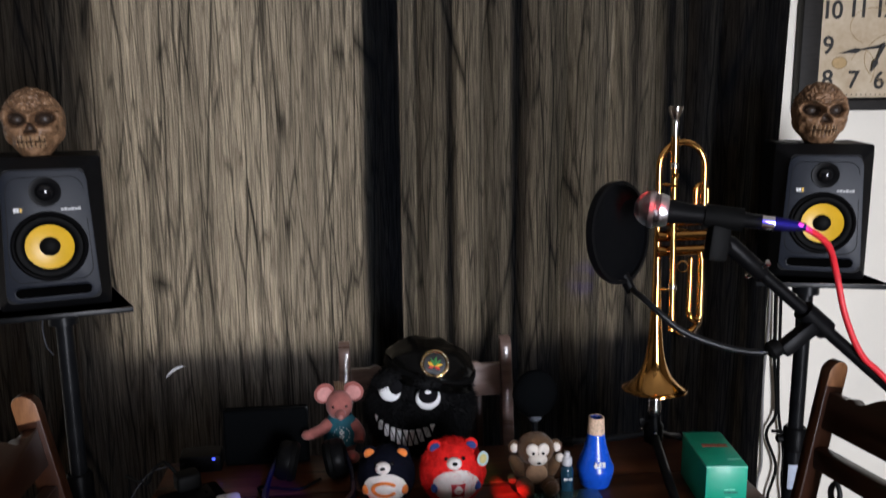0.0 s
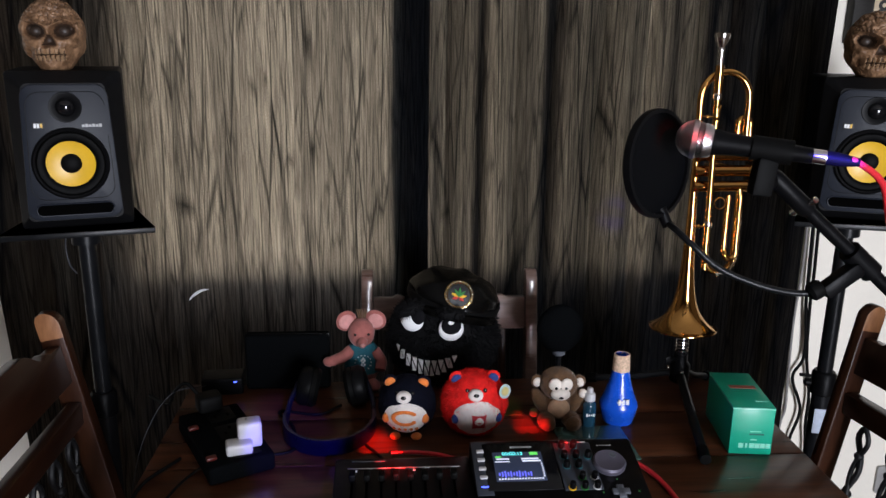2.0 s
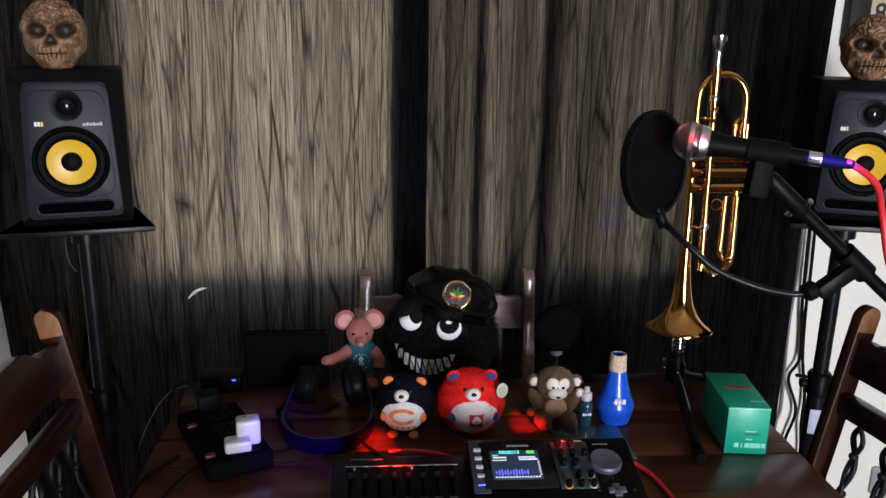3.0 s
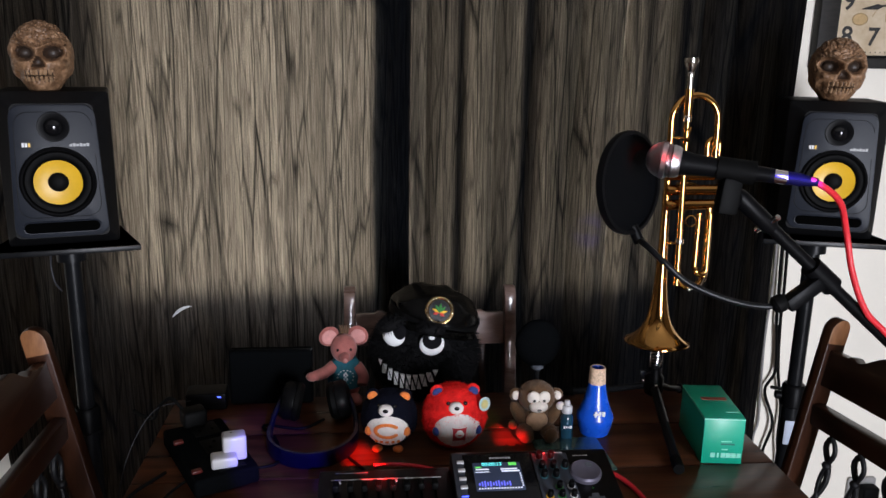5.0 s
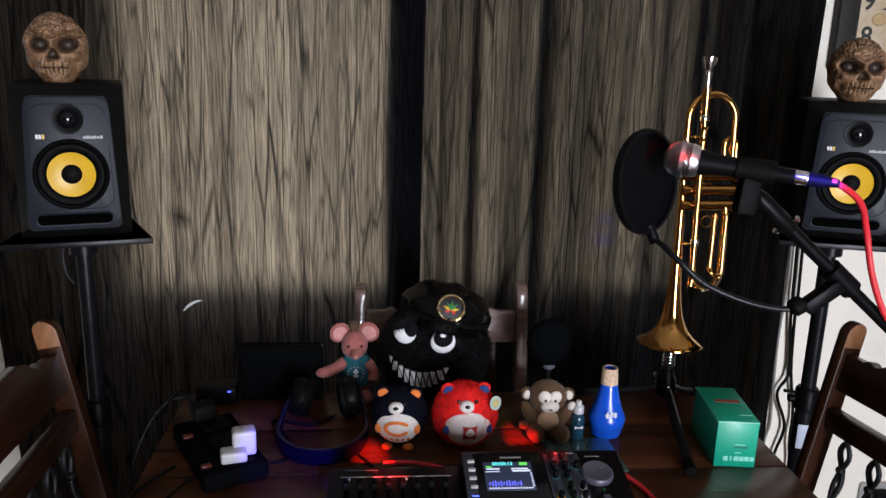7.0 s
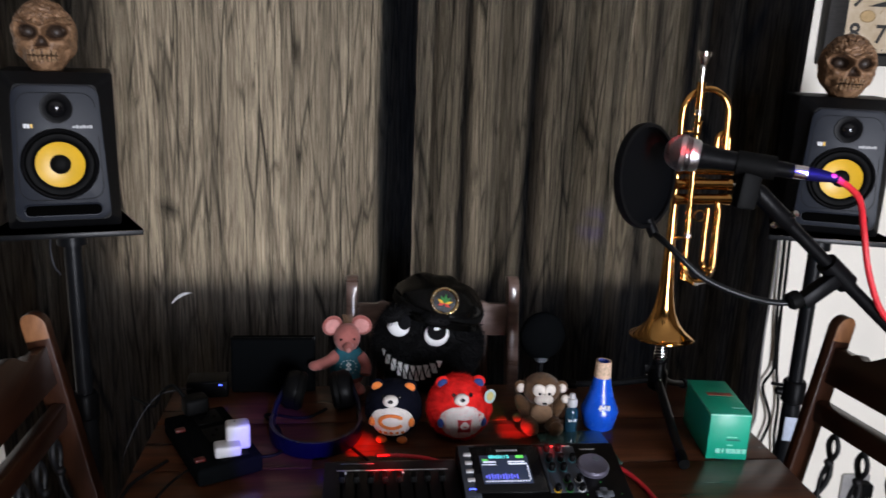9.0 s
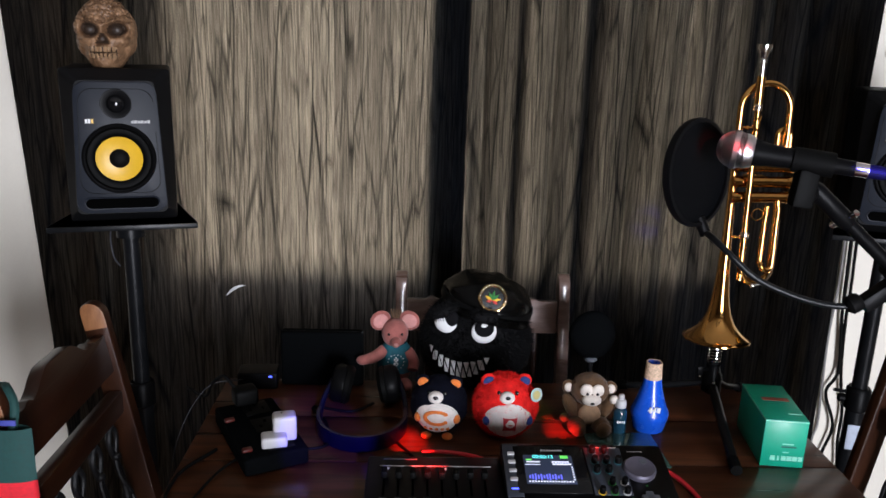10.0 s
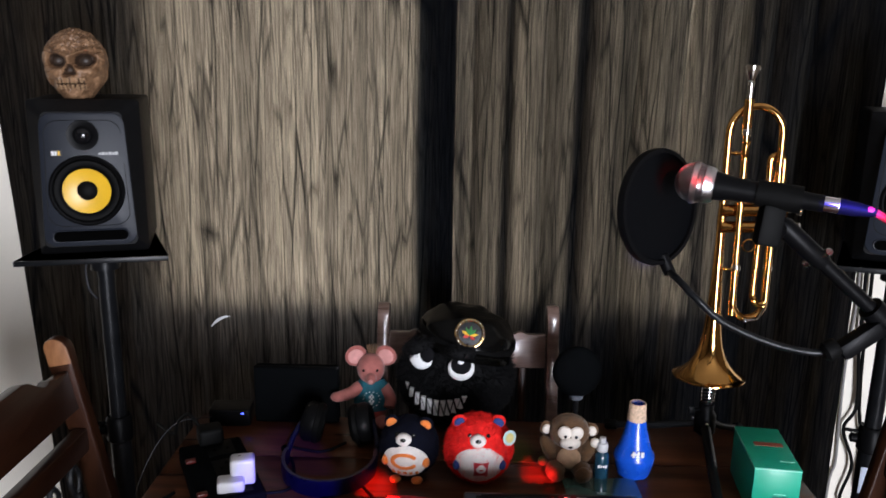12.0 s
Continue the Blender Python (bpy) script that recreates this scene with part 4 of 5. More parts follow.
part("body", lathe([(0.022, 0.0), (0.0265, 0.002), (0.0285, 0.008), (0.0300, 0.014), (0.0306, 0.0145), (0.0335, 0.029), (0.0345, 0.034), (0.0335, 0.039), (0.0285, 0.050), (0.0230, 0.066), (0.0183, 0.084), (0.0150, 0.104), (0.0137, 0.112)], 48), mute_blue, mu)
part("cork_collar", lathe([(0.0145, 0.100), (0.0158, 0.1005), (0.0142, 0.130), (0.0135, 0.1312), (0.0112, 0.1312), (0.0108, 0.112)], 40, False), cork, mu, "pale cork collar")
part("bore", lathe([(0.0112, 0.1305), (0.0105, 0.106), (0.0, 0.106)], 32, False), mute_blue, mu)
for dx, dz, wd, hh in ((-0.0075, 0.0, 0.004, 0.011), (0.0005, 0.0, 0.004, 0.011), (-0.0035, 0.0, 0.006, 0.0035), (0.007, 0.0, 0.006, 0.010), (-0.0105, -0.0005, 0.003, 0.003)):
    part("logo_bar", box(wd, 0.002, hh, 0.0004, at=(dx, -0.0290 + 0.25 * abs(dz), 0.050 + dz)), print_white, mu)

bo = thing("oil_bottle", pose(0.366, 1.288, TZ), "small blue bottle of valve oil with white cap", "bottle")
part("flask", lathe([(0.011, 0), (0.0125, 0.002), (0.0125, 0.040), (0.0115, 0.045), (0.008, 0.048), (0.0075, 0.052)], 28), mat("oil_blue", (0.012, 0.05, 0.085), 0.12, vary=0.2, coat=0.6), bo)
part("cap", lathe([(0.0095, 0.0505), (0.0098, 0.052), (0.0096, 0.063), (0.0085, 0.0645), (0.0055, 0.0655), (0.005, 0.074), (0.003, 0.075)], 24), white_plastic, bo, "white ribbed dropper cap")
for k, wd in enumerate((0.003, 0.0028, 0.0028, 0.003)):
    part("lettering_bar", box(wd, 0.0008, 0.0052 if k in (0, 3) else 0.0035, at=(-0.006 + 0.004 * k, -0.0122 + 0.0004 * abs(k - 1.5), 0.026)), print_white, bo)

gl = thing("glass_tile", pose(0.362, 1.222, TZ, 0, 0, 2), "thin sheet of greenish glass lying on the table", "glass sheet")
part("pane", box(0.122, 0.118, 0.003, 0.0006, at=(0, 0, 0.0016)), mat("green_glass_sheet", (0.05, 0.10, 0.085), 0.06, vary=0.3, scale=20, bump=0.0, coat=0.8), gl)

pad = thing("desk_microphone", pose(0.345, 1.455, TZ), "desk microphone with a black foam windscreen", "microphone")
part("windscreen", ball(0.044, 0.022, 0.05, (0, 0, 0.122), 32, 24, lambda d, p: Vector((p.x * (1 + 0.06 * (1 - abs(d.z))), p.y, p.z))), foam, pad)
part("stem", tube([(0, 0, 0.012), (0, 0, 0.08)], 0.0055, 12), black_metal, pad)
part("neck_ring", lathe([(0.008, 0.066), (0.013, 0.07), (0.013, 0.076), (0.008, 0.08)], 20), knob_grey, pad)
part("foot", lathe([(0.04, 0), (0.04, 0.006), (0.034, 0.011), (0.006, 0.014)], 32), black_plastic, pad)

case = thing("black_case", pose(-0.187, 1.478, TZ), "flat black case standing at the table's far edge", "case")
part("shell", box(0.162, 0.028, 0.112, 0.006, 3, at=(0, 0, 0.056)), foam, case)
part("seam", box(0.1626, 0.0015, 0.1125, 0.0004, at=(0, -0.004, 0.0563)), black_plastic, case)

ad = thing("power_adapter", pose(-0.312, 1.466, TZ, 0, 0, 4), "black power box with a blue indicator light", "adapter")
part("housing", box(0.078, 0.05, 0.034, 0.004, 3, at=(0, 0, 0.017)), black_plastic, ad)
part("indicator", box(0.006, 0.002, 0.0025, 0.0006, at=(0.025, -0.0255, 0.027)), led_blue, ad)

ps = thing("power_strip", pose(-0.265, 1.235, TZ, 0, 0, 27), "black extension socket block with red rocker switches", "power strip")
# matte foam black on the housing: the shade over it is put into the material
part("housing", box(0.105, 0.205, 0.030, 0.005, 3, at=(0, 0, 0.015)), foam, ps)
for k in range(3):
    so = part("socket", moved(box(0.044, 0.050, 0.002, 0.0008, at=(0.012, -0.066 + 0.066 * k, 0.0312)), Matrix.Identity(4)), black_rubber, ps)
    for dx, dy in ((0, 0.011), (-0.011, -0.006), (0.011, -0.006)):
        part("slot", box(0.004, 0.007, 0.0012, at=(0.012 + dx, -0.066 + 0.066 * k + dy, 0.0325)), mat("port_black", (0.002, 0.002, 0.002), 0.9), so)
for k in (0, 2):
    part("rocker_switch", moved(box(0.016, 0.010, 0.006, 0.0015, at=(0, 0, 0)), pose(-0.041, -0.074 + 0.056 * k, 0.032, 6, 0, 0)), switch_red, ps, "red rocker switch")
wp = thing("plug_adapter", pose(-0.222, 1.180, TZ + 0.0322, 0, 0, 14) @ Matrix.Scale(0.86, 4), "white stepped plug adapter in the socket block", "plug adapter")
part("upper_block", box(0.044, 0.034, 0.050, 0.006, 3, at=(0.011, 0.010, 0.0262)), white_plastic, wp)
part("lower_block", box(0.048, 0.034, 0.022, 0.005, 3, at=(-0.010, -0.012, 0.0112)), white_plastic, wp)
part("slot", box(0.004, 0.0025, 0.0008, at=(0.006, 0.014, 0.0514)), print_black, wp)
bp2 = thing("mains_plug", pose(-0.307, 1.318, TZ + 0.0322, 0, 0, 27), "grey-black mains plug in the socket block", "plug")
part("plug_body", box(0.042, 0.036, 0.030, 0.006, 3, at=(0, 0, 0.0152)), black_rubber, bp2)
part("cord", tube([(-0.015, 0.01, 0.028), (-0.03, 0.03, 0.045), (-0.045, 0.06, 0.02), (-0.05, 0.10, -0.02), (-0.07, 0.17, -0.028)], 0.0032, 8, 6), black_rubber, bp2)


def cable(name, pts, r, material, label, smooth=8):
    return single(name, tube(pts, r, 10, smooth), material, Matrix.Identity(4), label, "cable")


cable("black_cable", [(-0.21, 1.20, 0.755), (-0.15, 1.22, 0.7545), (-0.16, 1.30, 0.7545), (-0.19, 1.36, 0.7545), (-0.12, 1.345, 0.7545), (-0.08, 1.38, 0.7545)], 0.0028, black_rubber, "thin black cable looped on the table")
cable("black_cable", [(-0.33, 1.20, 0.7545), (-0.37, 1.12, 0.7545), (-0.36, 1.02, 0.7545), (-0.30, 0.95, 0.7545)], 0.0030, black_rubber, "thin black cable running over the table edge")
cable("black_cable", [(-0.28, 1.19, 0.7545), (-0.31, 1.13, 0.7545), (-0.33, 1.05, 0.7545)], 0.0022, black_rubber, "thin black cable beside the socket block")
cable("clear_wire", [(-0.33, 1.40, 0.79), (-0.38, 1.34, 0.80), (-0.415, 1.28, 0.74), (-0.43, 1.22, 0.64), (-0.45, 1.15, 0.52)], 0.0008, mat("clear_wire_skin", (0.04, 0.04, 0.045), 0.5, vary=0.1, spec=0.2), "thin shiny wire hanging off the table")
cable("red_cable", [(0.012, 1.198, 0.7555), (0.05, 1.200, 0.7555), (0.10, 1.186, 0.7555), (0.145, 1.150, 0.7555), (0.150, 1.126, 0.7575)], 0.0034, red_cable_skin, "red audio cable lying behind the recorder")
cable("red_cable", [(0.380, 1.150, 0.7555), (0.408, 1.150, 0.7555), (0.430, 1.105, 0.7555), (0.440, 1.03, 0.7555), (0.440, 0.90, 0.7555)], 0.0040, red_cable_skin, "red audio cable curving past the recorder")
cable("black_cable", [(-0.03, 1.23, 0.7545), (0.0, 1.175, 0.7555), (0.0, 1.13, 0.7565)], 0.0026, black_rubber, "thin black cable plugged into the recorder")

# headphones lying with the band toward the camera
hp = thing("headphones", pose(-0.095, 1.30, TZ), "black headphones lying on the table, tinted by blue light", "headphones")
band = [(0.078 * math.cos(radians(a)), -0.005 + 0.092 * math.sin(radians(a)), 0.016) for a in range(170, 371, 10)]
bm = bmesh.new()
for i, (x, y, z) in enumerate(band):
    o = Vector((x, y + 0.005, 0)).normalized()
    for dr, dz in ((-0.003, -0.014), (0.003, -0.014), (0.004, 0), (0.003, 0.014), (-0.003, 0.014), (-0.005, 0)):
        bm.verts.new((x + o.x * dr, y + o.y * dr, z + dz))
bm.verts.ensure_lookup_table()
for i in range(len(band) - 1):
    for k in range(6):
        bm.faces.new([bm.verts[i * 6 + k], bm.verts[i * 6 + (k + 1) % 6], bm.verts[i * 6 + 6 + (k + 1) % 6], bm.verts[i * 6 + 6 + k]])
bmesh.ops.recalc_face_normals(bm, faces=bm.faces)
part("headband", bm, headset_blue_lit, hp, "glossy black headband with blue light put into its colour", sharp=60)
for sx in (-1, 1):
    yk = part("yoke", tube([(sx * 0.077, 0.01, 0.016), (sx * 0.074, 0.05, 0.03), (sx * 0.062, 0.085, 0.05)], 0.005, 10, 5), headset_blue_lit, hp)
    cup = part("ear_cup", moved(lathe([(0.030, -0.012), (0.036, -0.009), (0.037, 0.004), (0.031, 0.013), (0.016, 0.016), (0, 0.0165)], 36), pose(sx * 0.050, 0.088, 0.042, 0, sx * 78, 0)), black_plastic, hp)
    part("ear_pad", moved(lathe([(0.018, -0.013), (0.022, -0.024), (0.031, -0.025), (0.037, -0.018), (0.036, -0.010)], 36, False), pose(sx * 0.050, 0.088, 0.042, 0, sx * 78, 0)), black_rubber, cup)

# ---- recorder with faders ----
rc = thing("multitrack_recorder", pose(0.163, 1.114, TZ), "black multitrack recorder with a lit screen and a jog wheel", "recorder")
prof = [(-0.34, 0.004), (-0.34, 0.030), (-0.13, 0.042), (-0.012, 0.050), (0, 0.046), (0, 0.004)]


def wedge(x0, x1, pr, bevel=0.003):
    b = slab(pr, x1 - x0, bevel)
    b.transform(Matrix(((0, 1, 0, x0), (1, 0, 0, 0), (0, 0, 1, 0), (0, 0, 0, 1))))
    bmesh.ops.recalc_face_normals(b, faces=b.faces)
    return b


part("body", wedge(-0.235, -0.032, prof), black_plastic, rc)
prof2 = [(-0.34, 0.004), (-0.34, 0.027), (-0.125, 0.046), (-0.008, 0.072), (0.004, 0.068), (0.004, 0.004)]
part("control_section", wedge(-0.031, 0.218, prof2), black_plastic, rc)


def on_top(y, extra=0.0):
    """Height and slope of the control section at y."""
    if y > -0.125:
        return 0.046 + (y + 0.125) * 0.026 / 0.117 + extra, math.degrees(math.atan(0.026 / 0.117))
    return 0.046 + (y + 0.125) * 0.019 / 0.215 + extra, math.degrees(math.atan(0.019 / 0.215))


def lay(name, bm, x, y, extra, material, parent=None, label=""):
    z, a = on_top(y, extra)
    bm.transform(pose(x, y, z, a, 0, 0))
    return part(name, bm, material, parent or rc, label)


scr = lay("screen_panel", box(0.108, 0.098, 0.002, 0.0008), 0.040, -0.060, 0.001, mat("screen_bezel", (0.005, 0.005, 0.006), 0.12, vary=0.1, coat=0.1, spec=0.3), label="glossy black screen surround")
lay("screen", box(0.074, 0.060, 0.001, 0.0003), 0.037, -0.062, 0.0026, mat("screen_glow", (0.02, 0.03, 0.06), 0.15, vary=0.1, emit=((0.05, 0.06, 0.11), 0.35)), scr, "lit colour screen")
cyan = mat("screen_cyan", (0.1, 0.5, 0.5), 0.3, emit=((0.12, 0.8, 0.85), 0.9))
lime = mat("screen_green", (0.1, 0.5, 0.1), 0.3, emit=((0.15, 0.8, 0.12), 0.7))
pale = mat("screen_pale", (0.5, 0.5, 0.6), 0.3, emit=((0.6, 0.65, 0.8), 0.9))
violet = mat("screen_violet", (0.1, 0.1, 0.6), 0.3, emit=((0.12, 0.14, 0.9), 1.0))
for x, y, w_, h_, mm in ((0.062, -0.037, 0.012, 0.006, lime), (0.008, -0.043, 0.009, 0.003, lime), (0.014, -0.0475, 0.020, 0.0028, pale), (0.055, -0.0475, 0.026, 0.0028, pale), (0.057, -0.052, 0.028, 0.003, pale), (0.013, -0.053, 0.022, 0.0015, pale)):
    lay("readout_bar", box(w_, h_, 0.0004), x, y, 0.0034, mm, scr)
tz_, ta_ = on_top(-0.037, 0.0034)
letters("time_readout", "00:00:13", 0.0092, pose(0.030, -0.037, tz_, ta_), cyan, scr, 0.0002, 0.0003)
for k in range(12):
    lay("level_bar", box(0.0024, 0.006 + 0.007 * ((k * 7) % 5) / 4, 0.0004), 0.006 + 0.0042 * k, -0.078, 0.0034, violet, scr)
for k in range(16):
    lay("track_bar", box(0.0026, 0.0028, 0.0004), 0.005 + 0.0042 * k, -0.0872, 0.0034, pale, scr)
for k in range(6):
    lay("meter_bar", box(0.0024, 0.0026, 0.0004), 0.071, -0.058 - 0.005 * k, 0.0034, pale, scr)
for k in range(8):
    lay("maker_bar", box(0.0032, 0.0032, 0.0004), 0.030 + 0.0042 * k, -0.022, 0.0024, mat("print_grey", (0.4, 0.4, 0.4), 0.5))
side = lay("key_strip", box(0.024, 0.108, 0.002, 0.0008), -0.018, -0.062, 0.0008, panel_grey)
for k in range(4):
    lay("key", box(0.011, 0.0065, 0.003, 0.0012), -0.018, -0.030 - 0.0175 * k, 0.003, white_plastic, side, "pale grey key")
lay("key_mark", box(0.010, 0.002, 0.0006), -0.018, -0.100, 0.0021, led_blue, side)
kp = lay("knob_panel", box(0.056, 0.098, 0.002, 0.0008), 0.124, -0.062, 0.0012, panel_grey)


def knob(x, y, ring, r=0.0052):
    z, a = on_top(y, 0.002)
    k = part("knob", moved(lathe([(r, 0), (r * 0.96, 0.010), (r * 0.8, 0.0115), (0, 0.0115)], 20), pose(x, y, z, a)), black_plastic, kp)
    part("collar", moved(lathe([(r + 0.0014, 0), (r + 0.0014, 0.0014), (r, 0.0016)], 20), pose(x, y, z, a)), ring, k)


for x, y in ((0.107, -0.024), (0.125, -0.024), (0.107, -0.045), (0.125, -0.045), (0.143, -0.045), (0.107, -0.064), (0.125, -0.064)):
    knob(x, y, mat("ring_teal", (0.02, 0.09, 0.11), 0.4))
for x, y, c in ((0.125, -0.088, leaf_green), (0.143, -0.088, white_plastic), (0.107, -0.106, leaf_yellow), (0.125, -0.106, leaf_green), (0.143, -0.106, white_plastic)):
    knob(x, y, c, 0.0046)
lay("panel_mark", box(0.040, 0.002, 0.0006), 0.126, -0.0145, 0.0026, mat("print_grey", (0.4, 0.4, 0.4), 0.5), kp)
jz, ja = on_top(-0.060, 0.0)
jog = part("jog_wheel", moved(lathe([(0.024, 0), (0.0245, 0.006), (0.022, 0.009), (0.012, 0.0075), (0, 0.007)], 40), pose(0.172, -0.060, jz, ja)), jog_silver, rc, "silver jog wheel")
part("finger_dimple", moved(lathe([(0.0055, 0.0004), (0.005, 0.0008), (0, 0.0002)], 20), pose(0.179, -0.051, jz + 0.0105, ja)), knob_grey, jog)
lay("cursor_pad", moved(joined(box(0.026, 0.011, 0.004, 0.0015), box(0.011, 0.0245, 0.004, 0.0015)), Matrix.Identity(4)), 0.176, -0.114, 0.001, knob_grey)
for dx, dy in ((0.026, 0), (-0.026, 0), (0, 0.024), (0, -0.024)):
    lay("cursor_mark", box(0.0024, 0.0024, 0.0006), 0.176 + dx, -0.114 + dy, 0.0006, leaf_green)
for k in range(5):
    lay("title_bar", box(0.004, 0.0016, 0.0006), 0.164 + 0.0048 * k, -0.020, 0.0006, mat("print_grey", (0.4, 0.4, 0.4), 0.5))


def left_top(y):
    return 0.042 + (y + 0.13) * 0.008 / 0.118


part("trim_line", box(0.168, 0.0018, 0.0008, at=(-0.132, -0.034, left_top(-0.034) + 0.0004)), mat("print_grey", (0.4, 0.4, 0.4), 0.5), rc)
part("maker_bar", box(0.05, 0.002, 0.0006, at=(-0.185, -0.016, left_top(-0.016) + 0.0003)), knob_grey, rc)
for k in range(8):
    x = -0.208 + 0.0212 * k
    f = part("fader_slot", box(0.0032, 0.060, 0.0008, at=(x, -0.078, left_top(-0.078) + 0.0003)), mat("port_black", (0.002, 0.002, 0.002), 0.9), rc)
    part("fader_cap", moved(box(0.010, 0.016, 0.012, 0.003, 2), pose(x, -0.060 - 0.001 * (k % 3), left_top(-0.06) + 0.0065, 5)), black_rubber, rc)
    part("track_key", box(0.011, 0.006, 0.0024, 0.0008, at=(x, -0.116, left_top(-0.116) + 0.001)), knob_grey, rc)
for x in (-0.206, -0.120):
    part("track_key", box(0.010, 0.005, 0.0024, 0.0008, at=(x, -0.041, left_top(-0.041) + 0.001)), mat("print_grey", (0.4, 0.4, 0.4), 0.5), rc)
for dx in (-0.22, 0.22):
    for dy in (-0.32, -0.02):
        part("rubber_foot", moved(lathe([(0.008, 0), (0.009, 0.003), (0.008, 0.0045)], 14), pose(dx, dy, 0)), black_rubber, rc)

# ---- plush toys ----
def limb(bm, rx, ry, rz, at, turn=(0, 0, 0), mi=0, u=18, v=12):
    put_in(bm, moved(ball(rx, ry, rz, u=u, v=v), pose(*at, *turn)), None, mi)


def on_ball(r, at, deg_x, deg_z):
    """A point on an ellipsoid's front, at angles across and up."""
    a, e = radians(deg_x), radians(deg_z)
    return Vector(at) + Vector((r[0] * math.sin(a) * math.cos(e), -r[1] * math.cos(a) * math.cos(e), r[2] * math.sin(e)))


def cap_patch(r, at, ax, ez, wx, wz, lift, mi, bm, n=20, rings=5, phase=0.0):
    """A rounded patch that hugs an ellipsoid."""
    verts = [on_ball([k + lift for k in r], at, ax, ez)]
    for j in range(1, rings + 1):
        for i in range(n):
            t = 2 * math.pi * i / n + phase
            k = [q + lift * (1 - (j / rings) ** 4) for q in r]
            verts.append(on_ball(k, at, ax + wx * j / rings * math.cos(t), ez + wz * j / rings * math.sin(t)))
    faces = [(0, 1 + i, 1 + (i + 1) % n) for i in range(n)]
    for j in range(rings - 1):
        for i in range(n):
            a, b = 1 + j * n + i, 1 + j * n + (i + 1) % n
            faces.append((a, a + n, b + n, b))
    put_in(bm, raw(verts, faces), None, mi)


def round_bear(fur_m, ear_m, belly_m, patch_m, sew_m, label, m, r, seed, ears, fluffy):
    """A ball-shaped plush bear, one mesh."""
    bm = ball(r, r * 0.93, r * 1.02, (0, 0, r * 1.02), 40, 28, lambda d, p: p * (1 + 0.03 * noise.noise(d * 2.5 + Vector((seed, 0, 0)))))
    hairs(bm, 5200 if fluffy else 2600, 0.0055 if fluffy else 0.0028, 0, seed, width=0.0006)
    R, C = (r, r * 0.93, r * 1.02), (0, 0, r * 1.02)
    cap_patch(R, C, 0, -16, 49, 40, 0.0022, 1, bm, 32, 8)
    limb(bm, 0.0135, 0.010, 0.0115, on_ball(R, C, -4, 33) + Vector((0, 0.003, 0)), mi=1)
    limb(bm, 0.005, 0.003, 0.0036, on_ball(R, C, -4, 38) + Vector((0, -0.0075, -0.001)), mi=3)
    for s in (-1, 1):
        limb(bm, 0.0036, 0.003, 0.0036, on_ball(R, C, s * 21 - 2, 42), mi=3)
        limb(bm, 0.0125, 0.006, 0.011, (s * r * 0.58, -0.004, r * 1.90), (0, s * 30, 0), 0)
        limb(bm, 0.0098, 0.004, 0.0082, (s * r * 0.57, -0.0085, r * 1.88), (0, s * 30, 0), 2)
        limb(bm, 0.0068, 0.0075, 0.0088, on_ball(R, C, s * 42, -12), (0, 0, s * 30), 4)
        if ears:
            limb(bm, 0.0095, 0.011, 0.0052, (s * r * 0.36, -r * 0.62, 0.005), mi=4)
    # sewn-on shapes on the belly
    if ears:
        for a in range(40, 321, 14):
            limb(bm, 0.0042, 0.0016, 0.0034, on_ball([k + 0.0024 for k in R], C, 22 * math.cos(radians(a)), -6 + 13 * math.sin(radians(a))), mi=5, u=8, v=6)
        for k in range(5):
            limb(bm, 0.0034, 0.0012, 0.0032, on_ball([k2 + 0.0024 for k2 in R], C, -25 + 12.5 * k, -32), mi=5, u=8, v=6)
    else:
        cap_patch(R, C, 2, -13, 22, 23, 0.0048, 5, bm, 4, 4, math.pi / 4)
        cap_patch(R, C, 2, -11, 10.5, 10, 0.0060, 1, bm, 18, 4)
        cap_patch(R, C, 2, -11, 6, 2, 0.0070, 5, bm, 12, 3)
        put_in(bm, moved(lathe([(0, 0), (0.0125, 0.0002), (0.0125, 0.001), (0, 0.0012)], 24), pose(r * 0.86, -r * 0.55, r * 1.6, 80, 0, 30)), None, 6)
        put_in(bm, moved(lathe([(0, 0.0012), (0.008, 0.0014), (0, 0.0018)], 24), pose(r * 0.86, -r * 0.55, r * 1.6, 80, 0, 30)), None, 7)
    mats = [fur_m, belly_m, ear_m, eye_black, patch_m, sew_m, mat("tag_teal", (0.45, 0.6, 0.6), 0.4), mat("tag_gold", (0.6, 0.5, 0.2), 0.4)]
    return single("plush_bear", bm, mats, m, label, "plush toy", "plush toys on the table", sharp=70)


round_bear(navy_plush, orange_plush, white_plush, orange_plush, orange_plush, "round navy plush bear with white belly and orange paws", pose(0.041, 1.288, TZ, 0, 0, -6), 0.0505, 2, True, False)
round_bear(red_plush, blue_plush, white_plush, blue_plush, mat("sewn_red", (0.45, 0.02, 0.03), 0.7), "round fluffy red plush bear with a paper tag", pose(0.157, 1.277, TZ, 0, 0, 2), 0.056, 7, False, True)

# monkey
bm = ball(0.034, 0.030, 0.038, (0, 0, 0.040), 28, 20)
limb(bm, 0.041, 0.036, 0.036, (0, -0.004, 0.092), mi=0, u=28, v=20)
for s in (-1, 1):
    limb(bm, 0.015, 0.016, 0.036, (s * 0.036, -0.006, 0.048), (0, s * 32, 0), 0)
    limb(bm, 0.019, 0.032, 0.018, (s * 0.026, -0.026, 0.018), (0, 0, s * 18), 0)
    limb(bm, 0.014, 0.007, 0.015, (s * 0.046, 0.002, 0.094), (0, 0, s * -15), 0)
    limb(bm, 0.017, 0.010, 0.017, (s * 0.027, -0.052, 0.020), (0, 0, s * 15), 0)
